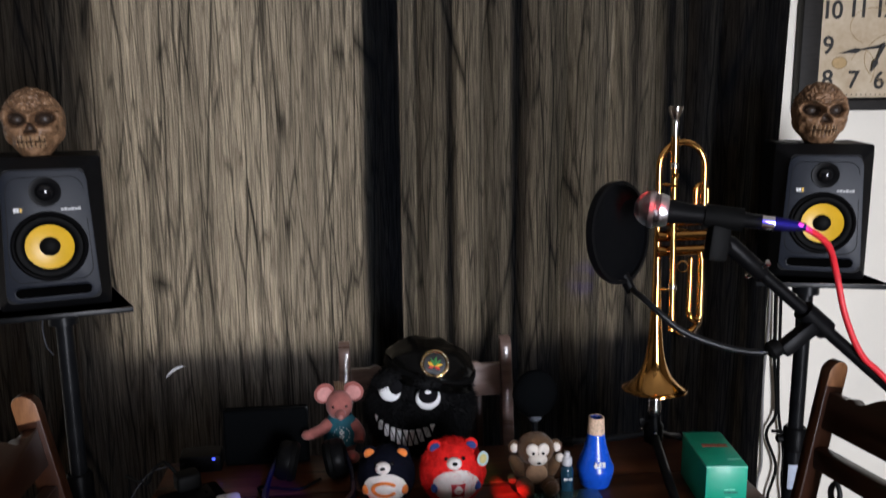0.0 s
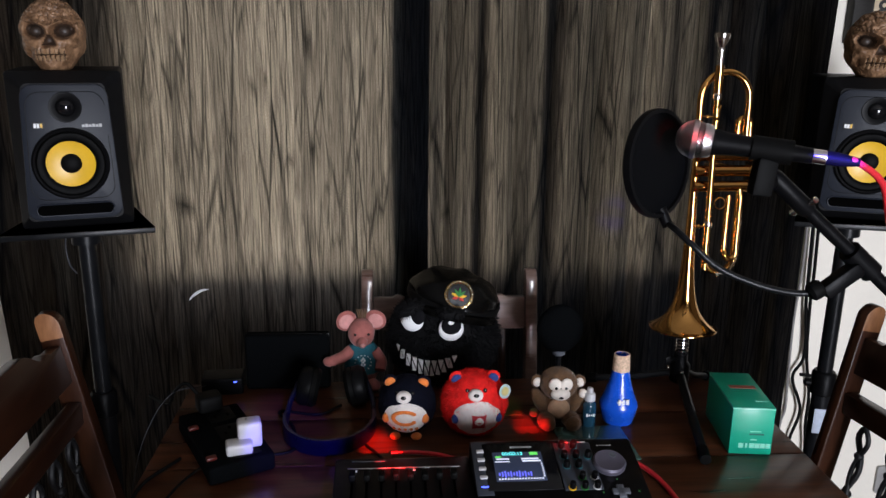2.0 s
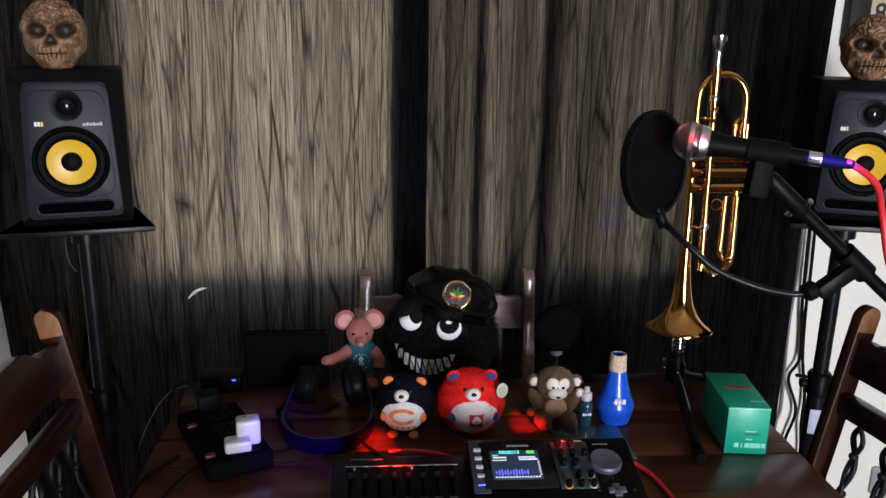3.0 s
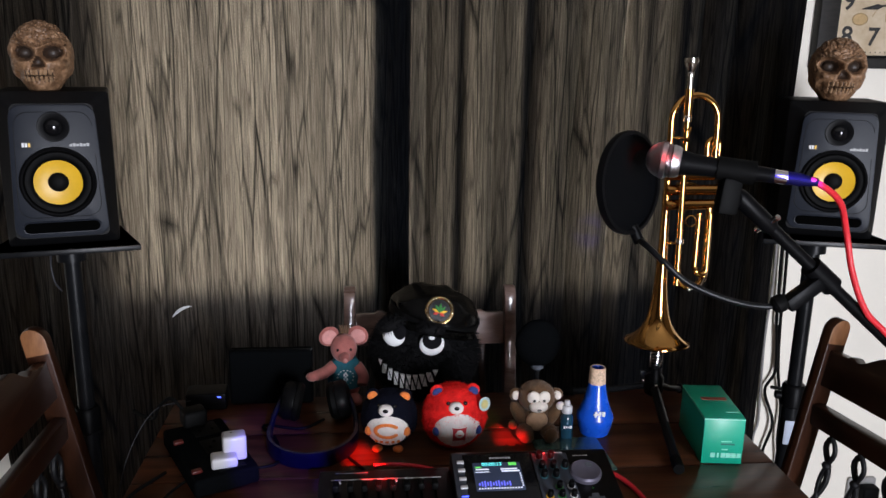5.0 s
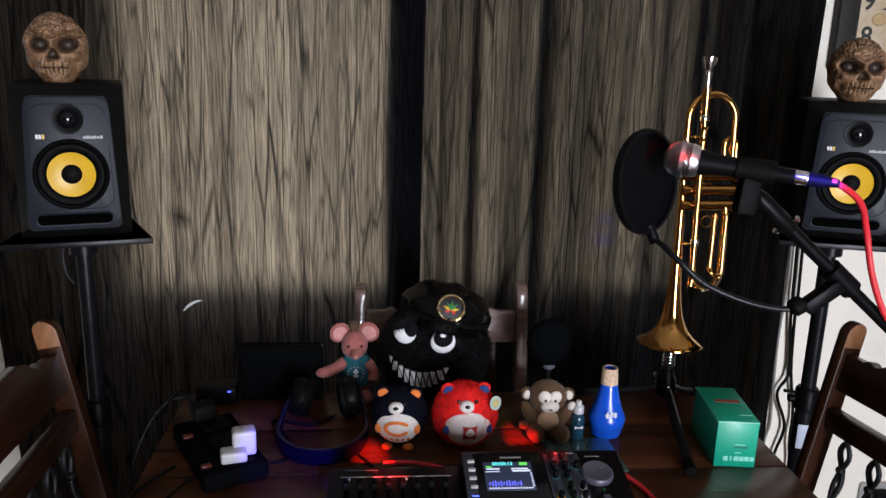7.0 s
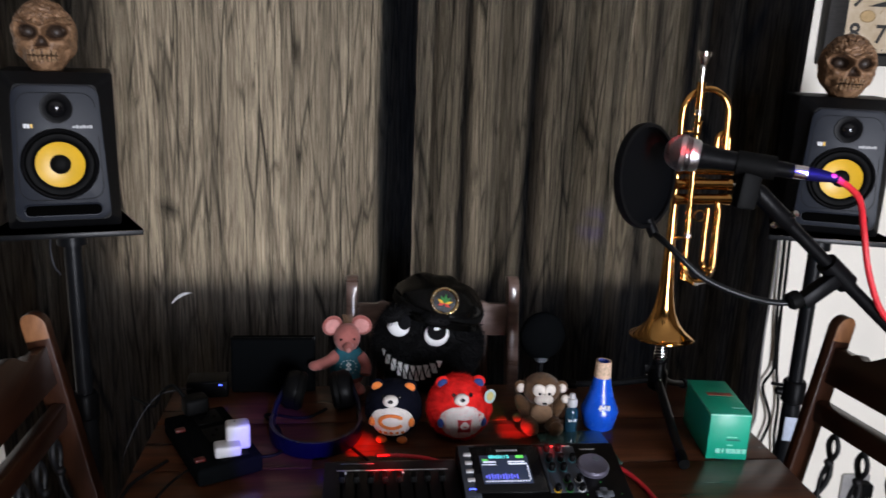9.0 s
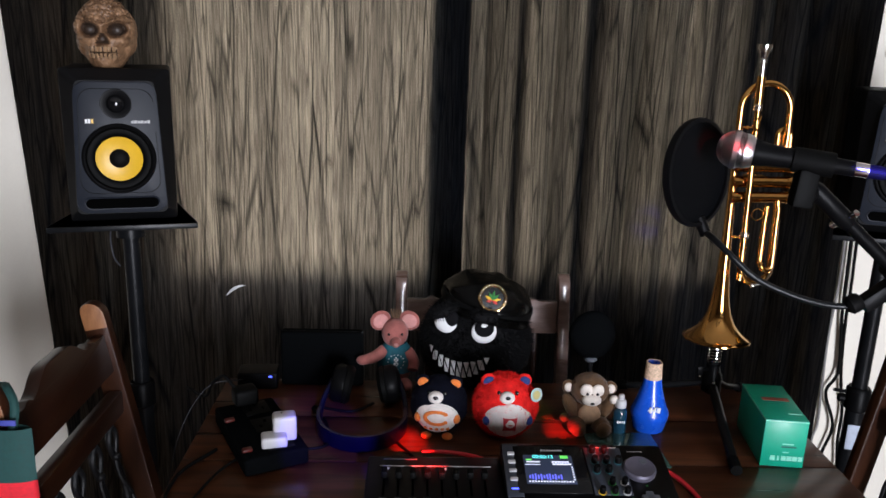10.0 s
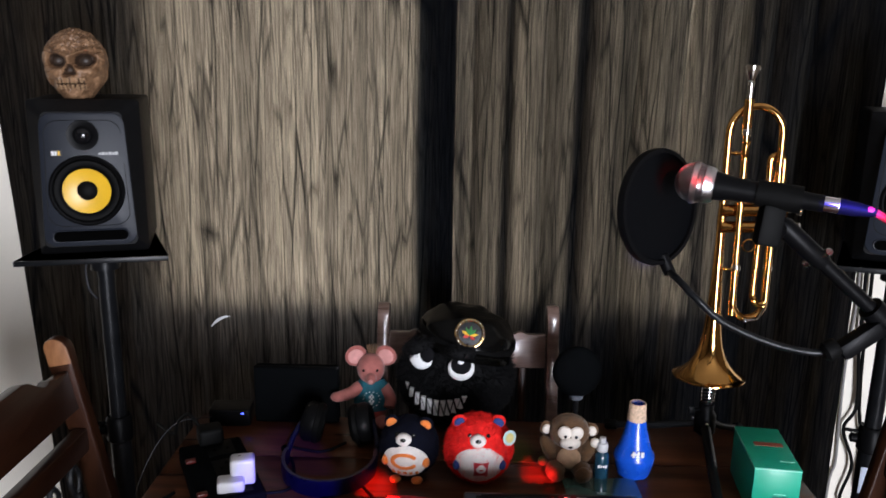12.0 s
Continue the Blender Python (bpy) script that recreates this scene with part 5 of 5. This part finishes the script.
hairs(bm, 3000, 0.004, 0, 21, width=0.0006)
for s in (-1, 1):
    limb(bm, 0.0095, 0.006, 0.0105, (s * 0.046, -0.004, 0.094), (0, 0, s * -15), 2)
    limb(bm, 0.0145, 0.008, 0.016, (s * 0.0115, -0.034, 0.101), (8, 0, s * 12), 2)
    limb(bm, 0.0032, 0.002, 0.0032, (s * 0.0105, -0.0425, 0.097), mi=3)
    limb(bm, 0.010, 0.0085, 0.010, (s * 0.052, -0.016, 0.074 if s > 0 else 0.028), mi=2 if s > 0 else 0)
limb(bm, 0.021, 0.013, 0.0135, (0, -0.036, 0.081), mi=2)
limb(bm, 0.005, 0.002, 0.0024, (0, -0.049, 0.078), mi=3)
limb(bm, 0.024, 0.010, 0.024, (0, -0.024, 0.042), mi=1)
single("plush_monkey", bm, [brown_plush, tan_plush, cream_plush, eye_black], pose(0.312, 1.308, TZ, 0, 0, -3) @ Matrix.Scale(0.83, 4), "brown plush monkey with a pale face sitting", "plush toy", "plush toys on the table", sharp=70)

# pink mouse in a teal vest
bm = ball(0.034, 0.028, 0.050, (0, 0, 0.048), 28, 20)
limb(bm, 0.027, 0.026, 0.030, (-0.002, -0.006, 0.118), mi=0, u=24, v=18)
limb(bm, 0.011, 0.018, 0.012, (-0.001, -0.028, 0.107), mi=0)
limb(bm, 0.005, 0.004, 0.004, (-0.001, -0.046, 0.106), mi=1)
for s in (-1, 1):
    limb(bm, 0.022, 0.006, 0.021, (s * 0.029 - 0.002, 0.0, 0.142), (0, 0, s * -18), 0)
    limb(bm, 0.016, 0.003, 0.015, (s * 0.029 - 0.002, -0.0052, 0.142), (0, 0, s * -18), 1)
    limb(bm, 0.0028, 0.0028, 0.0028, (s * 0.013 - 0.002, -0.028, 0.122), mi=3)
    limb(bm, 0.015, 0.024, 0.012, (s * 0.018, -0.022, 0.012), (0, 0, s * 20), 0)
put_in(bm, tube([(-0.022, -0.010, 0.082), (-0.042, -0.018, 0.071), (-0.062, -0.022, 0.066)], [0.013, 0.012, 0.011], 14, 5), None, 0)
limb(bm, 0.014, 0.011, 0.010, (-0.066, -0.023, 0.066), mi=0)
put_in(bm, tube([(0.022, -0.010, 0.080), (0.036, -0.016, 0.060), (0.034, -0.028, 0.045)], [0.013, 0.012, 0.011], 14, 5), None, 0)
put_in(bm, lathe([(0.0355, 0.036), (0.0362, 0.05), (0.0355, 0.066), (0.031, 0.083), (0.022, 0.095), (0.020, 0.093)], 32, False), Matrix.Diagonal((1, 0.86, 1, 1)), 2)
for k in range(14):
    a = 2 * math.pi * k / 14
    limb(bm, 0.0016, 0.0012, 0.0012, (0.016 * math.cos(a), -0.0325 + 0.004 * abs(math.cos(a)), 0.063 + 0.016 * math.sin(a)), mi=4, u=8, v=6)
for dx, dz in ((-0.003, 0.006), (0.003, 0.006), (0, 0.010), (0, 0.002), (-0.003, -0.003), (0.003, -0.003), (0, -0.008)):
    limb(bm, 0.0022, 0.0014, 0.0028, (dx, -0.0328, 0.063 + dz), mi=4, u=8, v=6)
for k in range(5):
    put_in(bm, tube([(-0.006 + 0.003 * k, 0.0, 0.146), (-0.010 + 0.005 * k, 0.002, 0.165)], 0.0014, 6), None, 5)
single("plush_mouse", bm, [pink_plush, pale_pink, teal_cloth, eye_black, print_white, brown_plush], pose(-0.042, 1.474, TZ, 0, 0, 4) @ Matrix.Scale(0.97, 4), "pink plush mouse with big ears in a teal vest", "plush toy", "plush toys on the table", sharp=70)

# black furry monster with a toothy grin
MR, MC = (0.106, 0.066, 0.100), (0, 0, 0.099)
bm = ball(*MR, MC, 44, 32)
hairs(bm, 11000, 0.016, 0, 5, lean=0.7, width=0.0010)
for s, c in ((-1, Vector((-0.064, -0.062, 0.158))), (1, Vector((0.009, -0.068, 0.140)))):
    limb(bm, 0.0245 if s > 0 else 0.0225, 0.011, 0.0235, c, (0, 0, s * 10 - 8), 1, 28, 16)
    up = Vector((0.006 if s < 0 else 0.0, -0.0058, 0.0085))
    limb(bm, 0.0188, 0.0070, 0.0172, c + up, (-8, 0, s * 10 - 8), 3, 24, 12)
    if s > 0:
        limb(bm, 0.0062, 0.002, 0.0042, c + up + Vector((-0.001, -0.0062, 0.0085)), (0, 0, 0), 1, 12, 8)
    # furry lid over the top of the eye
    lid = ball(0.026, 0.015, 0.013, u=20, v=12)
    hairs(lid, 420, 0.010, 0, 31 + s, lean=0.6, width=0.0010)
    put_in(bm, lid, pose(*(c + Vector((-0.006 if s < 0 else 0.0, -0.003, 0.022 if s < 0 else 0.031))), 0, -24 if s < 0 else 4, 0), 0)
n = 10
for k in range(n):
    u = -1 + 2 * (k + 0.5) / n
    for sgn in (1, -1):
        um = u + (0 if sgn > 0 else 1.0 / n)
        if abs(um) > 0.98:
            continue
        az = -21 + 32 * um
        top = -11 + 11 * um * um - 4 * um
        deep = 18.5 * (1 - 0.6 * um * um)
        w_, hgt = 2.4, deep * 0.74
        k3 = [q + 0.012 for q in MR]
        z0 = top if sgn > 0 else top - deep
        a, b, c = on_ball(k3, MC, az - w_, z0), on_ball(k3, MC, az + w_, z0), on_ball(k3, MC, az, z0 - sgn * hgt)
        bk = Vector((0, 0.006, 0))
        put_in(bm, raw([a, b, c, a + bk, b + bk, c + bk], [(0, 1, 2), (5, 4, 3), (0, 3, 4, 1), (1, 4, 5, 2), (2, 5, 3, 0)]), None, 1)
bmesh.ops.recalc_face_normals(bm, faces=[f for f in bm.faces if f.material_index == 1])
single("plush_monster", bm, [black_fur, eye_white, eye_black, mat("felt_black", (0.006, 0.006, 0.007), 0.95, spec=0.05)], pose(0.118, 1.482, TZ), "black furry plush monster with zigzag teeth and goggle eyes", "plush toy", "plush toys on the table", sharp=60)

cp = thing("cap", pose(0.139, 1.503, TZ + 0.174, 5, 13, 0), "shiny black peaked cap with a gold leaf badge", "cap")
crown = ball(0.092, 0.086, 0.056, (0, 0, 0), 48, 28, lambda d, p: Vector((p.x * (1 + 0.07 * noise.noise(d * 3.3)), p.y * (1 + 0.05 * noise.noise(d * 2.7)), p.z * (0.95 + 0.14 * noise.noise(d * 3.1 + Vector((4, 0, 0)))) if p.z > 0 else p.z * (0.3 + 1.25 * max(0.0, d.x)))))
part("crown", crown, patent, cp)
pk = bmesh.new()
rows = []
for j in range(5):
    row = []
    for i in range(25):
        a = radians(195 + 140 * i / 24)
        rr = 0.99 + 0.24 * j / 4 * max(0.0, math.sin(math.pi * i / 24)) ** 0.5
        row.append(pk.verts.new((0.092 * rr * math.cos(a), 0.086 * rr * math.sin(a), 0.006 - 0.012 * (j / 4) ** 2 - 0.014 * abs(math.cos(a)) ** 2)))
    rows.append(row)
for j in range(4):
    for i in range(24):
        pk.faces.new([rows[j][i], rows[j][i + 1], rows[j + 1][i + 1], rows[j + 1][i]])
bmesh.ops.solidify(pk, geom=pk.faces[:], thickness=0.003)
part("peak", pk, patent, cp)
part("band", moved(lathe([(0.0905, -0.010), (0.0935, -0.008), (0.0935, 0.008), (0.0905, 0.010)], 44, False), Matrix.Diagonal((1, 0.94, 1, 1))), black_rubber, cp)
BM = pose(-0.004, -0.075, 0.036, 66, 0, 0)
bd = part("badge", moved(lathe([(0.0, 0), (0.0245, 0), (0.0245, 0.002), (0.0, 0.0025)], 36), BM), patent, cp, "round gold badge with a leaf")
part("badge_rim", moved(tube([(0.0245 * math.cos(i * math.pi / 18), 0.0245 * math.sin(i * math.pi / 18), 0.002) for i in range(37)], 0.0034, 8), BM), gold, bd)
for k in range(24):
    a = 2 * math.pi * k / 24
    part("stud", moved(ball(0.0021, 0.0021, 0.0018, (0.0248 * math.cos(a), 0.0248 * math.sin(a), 0.0052), 8, 6), BM), silver, bd)
for k, (a, ln) in enumerate(((90, 0.0195), (54, 0.0175), (126, 0.0175), (20, 0.0165), (160, 0.0165), (-24, 0.013), (204, 0.013))):
    w_ = 0.0036
    o = [(0, 0), (ln * 0.45, w_), (ln, 0), (ln * 0.45, -w_)]
    lf = raw([(x, y, 0.0) for x, y in o] + [(ln * 0.45, 0, 0.0014)], [(0, 1, 4), (1, 2, 4), (2, 3, 4), (3, 0, 4)])
    lf.transform(BM @ pose(0, -0.004, 0.0028) @ Z(a))
    part("leaf", lf, leaf_green if k < 3 else (leaf_yellow if k < 5 else leaf_red), bd)

# ---- microphone, boom stand, pop filter ----
MD = Vector((-0.90, 0.36, 0.095)).normalized()
MB = Vector((0.382, 0.965, 1.305))
turn = MD.to_track_quat("Z", "Y").to_matrix().to_4x4()
mic = thing("stage_microphone", Matrix.Translation(MB) @ turn @ Matrix.Scale(0.88, 4), "black stage microphone with a steel mesh ball", "microphone")
gr = ball(0.0245, 0.0245, 0.0245, (0, 0, 0), 28, 18, lambda d, p: Vector((p.x, p.y, p.z * 0.96)))
part("grille_core", gr, foam, mic)
for s in (1, -1):
    pts_all = bmesh.new()
    for k in range(34):
        a0 = 2 * math.pi * k / 34
        pts = []
        for i in range(15):
            t = -1.35 + 2.7 * i / 14
            a = a0 + s * t * 0.9
            pts.append((0.0255 * math.cos(t) * math.cos(a), 0.0255 * math.cos(t) * math.sin(a), 0.0248 * math.sin(t)))
        put_in(pts_all, tube(pts, 0.00042, 4))
    part("grille_wire", pts_all, chrome, mic)
part("grille_ring", lathe([(0.0258, -0.004), (0.027, -0.003), (0.027, 0.003), (0.0258, 0.004)], 40, False), chrome, mic)
part("grille_neck", lathe([(0.0245, -0.012), (0.0225, -0.021), (0.0205, -0.024)], 36, False), chrome, mic)
part("handle", lathe([(0.0185, -0.022), (0.018, -0.03), (0.0155, -0.045), (0.0120, -0.115), (0.0108, -0.140), (0.0106, -0.152)], 32), black_plastic, mic)
part("connector", lathe([(0.0098, -0.150), (0.0098, -0.168), (0.0096, -0.169)], 28), silver, mic, "silver cable connector")
part("connector_boot", lathe([(0.0097, -0.169), (0.0092, -0.185), (0.0065, -0.204), (0.0055, -0.210)], 24), black_rubber, mic)

end = MB - MD * 0.183
cable("red_cable", [tuple(end + MD * 0.012), tuple(end), (0.592, 0.91, 1.262), (0.620, 0.93, 1.220), (0.637, 0.93, 1.163), (0.664, 0.93, 1.109), (0.70, 0.93, 1.075), (0.78, 0.92, 0.99), (0.86, 0.90, 0.86), (0.90, 0.88, 0.62)], 0.0042, red_cable_skin, "red microphone cable hanging beside the boom arm")

bs = thing("boom_stand", pose(0, 0, 0), "black boom microphone stand reaching over the table", "microphone stand")
A0, A1 = Vector((0.470, 0.945, 1.268)), Vector((1.02, 0.945, 0.800))
ax = (A1 - A0).normalized()
part("boom_arm", tube([A0 + ax * 0.05, A1], 0.0085, 18), black_plastic, bs)
part("arm_sleeve", tube([A0 + ax * 0.005, A0 + ax * 0.012, A0 + ax * 0.07, A0 + ax * 0.075], [0.009, 0.0115, 0.0115, 0.010], 18), black_plastic, bs)
part("arm_bolt", joined(tube([A0 + ax * 0.066 + Vector((0.004, -0.018, 0.012)), A0 + ax * 0.066 + Vector((-0.004, 0.018, -0.012))], 0.0042, 10)), silver, bs)
mc = part("mic_clip", joined(tube([MB - MD * 0.066, MB - MD * 0.112], 0.0150, 20), moved(box(0.026, 0.020, 0.046, 0.004), Matrix.Translation(MB - MD * 0.088 + Vector((-0.006, 0, -0.032))) @ pose(0, 0, 0, 0, 6, 0))), black_rubber, bs)
part("swivel", tube([MB - MD * 0.090 + Vector((-0.004, 0, -0.045)), A0 + ax * 0.01], 0.009, 14), black_plastic, mc)
CL = A0 + ax * 0.176
cl = part("clamp", joined(tube([CL - ax * 0.022, CL + ax * 0.022], 0.0145, 18), moved(box(0.055, 0.020, 0.020, 0.004), pose(CL.x - 0.026, CL.y - 0.006, CL.z - 0.022, 0, -38, 0))), black_plastic, bs)
part("clamp_screw", joined(moved(lathe([(0.010, 0), (0.012, 0.004), (0.012, 0.014), (0.008, 0.018)], 14), pose(CL.x - 0.052, CL.y - 0.010, CL.z - 0.030, 0, -120, 0))), black_rubber, cl)
part("boom_clutch", joined(ball(0.03, 0.024, 0.03, tuple(A0 + ax * 0.60), 20, 14)), black_plastic, bs)
S0 = A0 + ax * 0.60
part("stand_pole", tube([S0, (S0.x, S0.y, 0.03)], 0.011, 16), black_metal, bs)
for k in range(3):
    a = radians(20 + 120 * k)
    part("leg", tube([(S0.x, S0.y, 0.16), (S0.x + 0.26 * math.cos(a), S0.y + 0.26 * math.sin(a), 0.008)], 0.008, 12), black_metal, bs)

pf = thing("pop_filter", pose(0, 0, 0), "round black mesh pop filter on a gooseneck", "pop filter")
PC, PN = Vector((0.355, 1.01, 1.268)), Vector((0.62, -0.78, 0.10)).normalized()
pt = Matrix.Translation(PC) @ PN.to_track_quat("Z", "Y").to_matrix().to_4x4()
part("screen", moved(lathe([(0.0, 0.0015), (0.03, 0.0013), (0.0655, 0.001), (0.0655, -0.001), (0.03, -0.0013), (0.0, -0.0015)], 48), pt), mesh_cloth, pf)
part("hoop", moved(lathe([(0.0645, -0.005), (0.0695, -0.005), (0.0705, 0), (0.0695, 0.005), (0.0645, 0.005), (0.064, 0)], 56, False), pt), black_plastic, pf)
low = PC + Vector((0.012, 0.004, -0.068))
part("hoop_socket", tube([low + Vector((-0.002, 0, 0.008)), low + Vector((0.008, -0.006, -0.014))], 0.0075, 14), black_plastic, pf)
part("gooseneck", tube([low + Vector((0.006, -0.004, -0.010)), (0.378, 0.985, 1.186), (0.392, 0.965, 1.172), (0.427, 0.955, 1.143), (0.481, 0.945, 1.122), (0.529, 0.940, 1.114), (CL.x - 0.055, CL.y - 0.01, CL.z - 0.032)], 0.0042, 12, 8), black_metal, pf)

# ---- hung bag, small scraps, cables by the wall ----
bg = thing("tote_bag", pose(-0.590, 0.985, 0.905), "green and red cloth bag hung on the chair post", "bag")


def cloth_band(z0, z1, mat_, name, w=0.15):
    verts, faces = [], []
    nx, nz = 24, 10
    for side in (0, 1):
        for j in range(nz + 1):
            z = z0 + (z1 - z0) * j / nz
            for i in range(nx + 1):
                x = -w / 2 + w * i / nx
                e = 0.011 * (1 - abs(2 * i / nx - 1) ** 6)
                y = (-e if side == 0 else e) + 0.0025 * noise.noise(Vector((x * 16, z * 14, 3.0 * side)))
                verts.append((x, y, z + 0.003 * noise.noise(Vector((x * 9, 2.0, 0)))))
    q = (nx + 1) * (nz + 1)
    for j in range(nz):
        for i in range(nx):
            a = j * (nx + 1) + i
            faces.append((a, a + 1, a + nx + 2, a + nx + 1))
            faces.append((q + a, q + a + nx + 1, q + a + nx + 2, q + a + 1))
        for i in (0, nx):
            a = j * (nx + 1) + i
            faces.append((a, a + nx + 1, q + a + nx + 1, q + a))
    part(name, raw(verts, faces), mat_, bg, sharp=70)


cloth_band(-0.078, 0.0, bag_green, "upper_band")
cloth_band(-0.22, -0.078, bag_red, "lower_band")
cloth_band(-0.33, -0.22, bag_green, "bottom_band")
part("strap", tube([(0.042, 0.0, -0.03), (0.048, 0.014, 0.02), (0.030, 0.034, 0.040), (0.005, 0.062, 0.030), (-0.03, 0.034, 0.038), (-0.045, 0.014, 0.01), (-0.045, 0.0, -0.03)], 0.006, 8, 6), bag_green, bg)
part("strap_tag", box(0.022, 0.002, 0.008, 0.0006, at=(0.046, -0.004, 0.008)), mat("tag_blue", (0.05, 0.06, 0.3), 0.6), bg)

# small white curved shape on the curtain, not identified
arc = [(0.026 * (2 * t - 1), 0, 0.011 * (1 - (1.55 * t - 1.1) ** 2)) for t in [i / 12 for i in range(13)]]
feather = tube(arc, [0.0008, 0.0022, 0.0034, 0.0038, 0.0034, 0.0026, 0.0008], 8)
feather.transform(Matrix.Diagonal((1, 0.5, 1, 1)))
single("feather", feather, mat("scrap_white", (0.75, 0.75, 0.78), 0.7, vary=0.1), pose(-0.431, 1.806, 0.830, 0, -18, 0), "small white curved scrap, not identified, on the curtain", "feather")

cable("wall_cable", [(1.105, 1.93, 1.0), (1.113, 1.93, 0.82), (1.117, 1.93, 0.753), (1.130, 1.926, 0.604), (1.108, 1.93, 0.537), (1.140, 1.926, 0.441), (1.124, 1.93, 0.345), (1.148, 1.928, 0.29), (1.14, 1.93, 0.02)], 0.0042, black_rubber, "black cable hanging down the wall behind the stand")
cable("wall_cable", [(1.12, 1.93, 1.0), (1.128, 1.93, 0.82), (1.127, 1.928, 0.753), (1.139, 1.93, 0.604), (1.161, 1.93, 0.484), (1.161, 1.926, 0.397), (1.173, 1.93, 0.29), (1.17, 1.93, 0.02)], 0.0042, black_rubber, "second black cable hanging down the white wall")
# thin grey line down the wall beside the two black cables
cable("wall_cable", [(1.095, 1.94, 1.0), (1.100, 1.94, 0.86), (1.095, 1.94, 0.7), (1.100, 1.94, 0.55), (1.105, 1.94, 0.44), (1.095, 1.94, 0.36), (1.1, 1.94, 0.02)], 0.0032, mat("grey_line_skin", (0.22, 0.21, 0.20), 0.5), "pale grey line running down the wall")
cable("stand_cable", [(-0.630, 1.69, 1.066), (-0.632, 1.60, 1.03), (-0.625, 1.58, 0.98), (-0.620, 1.60, 0.95)], 0.0018, mat("clear_wire_skin", (0.3, 0.3, 0.32), 0.25), "thin pale wire hanging below the speaker plate")

ws = thing("wall_socket", pose(1.45, 1.949, 0.205), "grey wall socket with a black plug in it", "wall socket")
part("plate", moved(slab(round_rect(0.086, 0.086, 0.008), 0.009, 0.002), pose(0, -0.0095, 0)), mat("socket_grey", (0.32, 0.31, 0.30), 0.4), ws)
part("plug", joined(box(0.05, 0.034, 0.045, 0.008, 3, at=(0.012, -0.027, 0.004)), tube([(0.012, -0.04, -0.015), (0.014, -0.05, -0.05), (0.02, -0.04, -0.12), (0.03, -0.03, -0.19)], 0.0035, 8, 6)), black_rubber, ws)
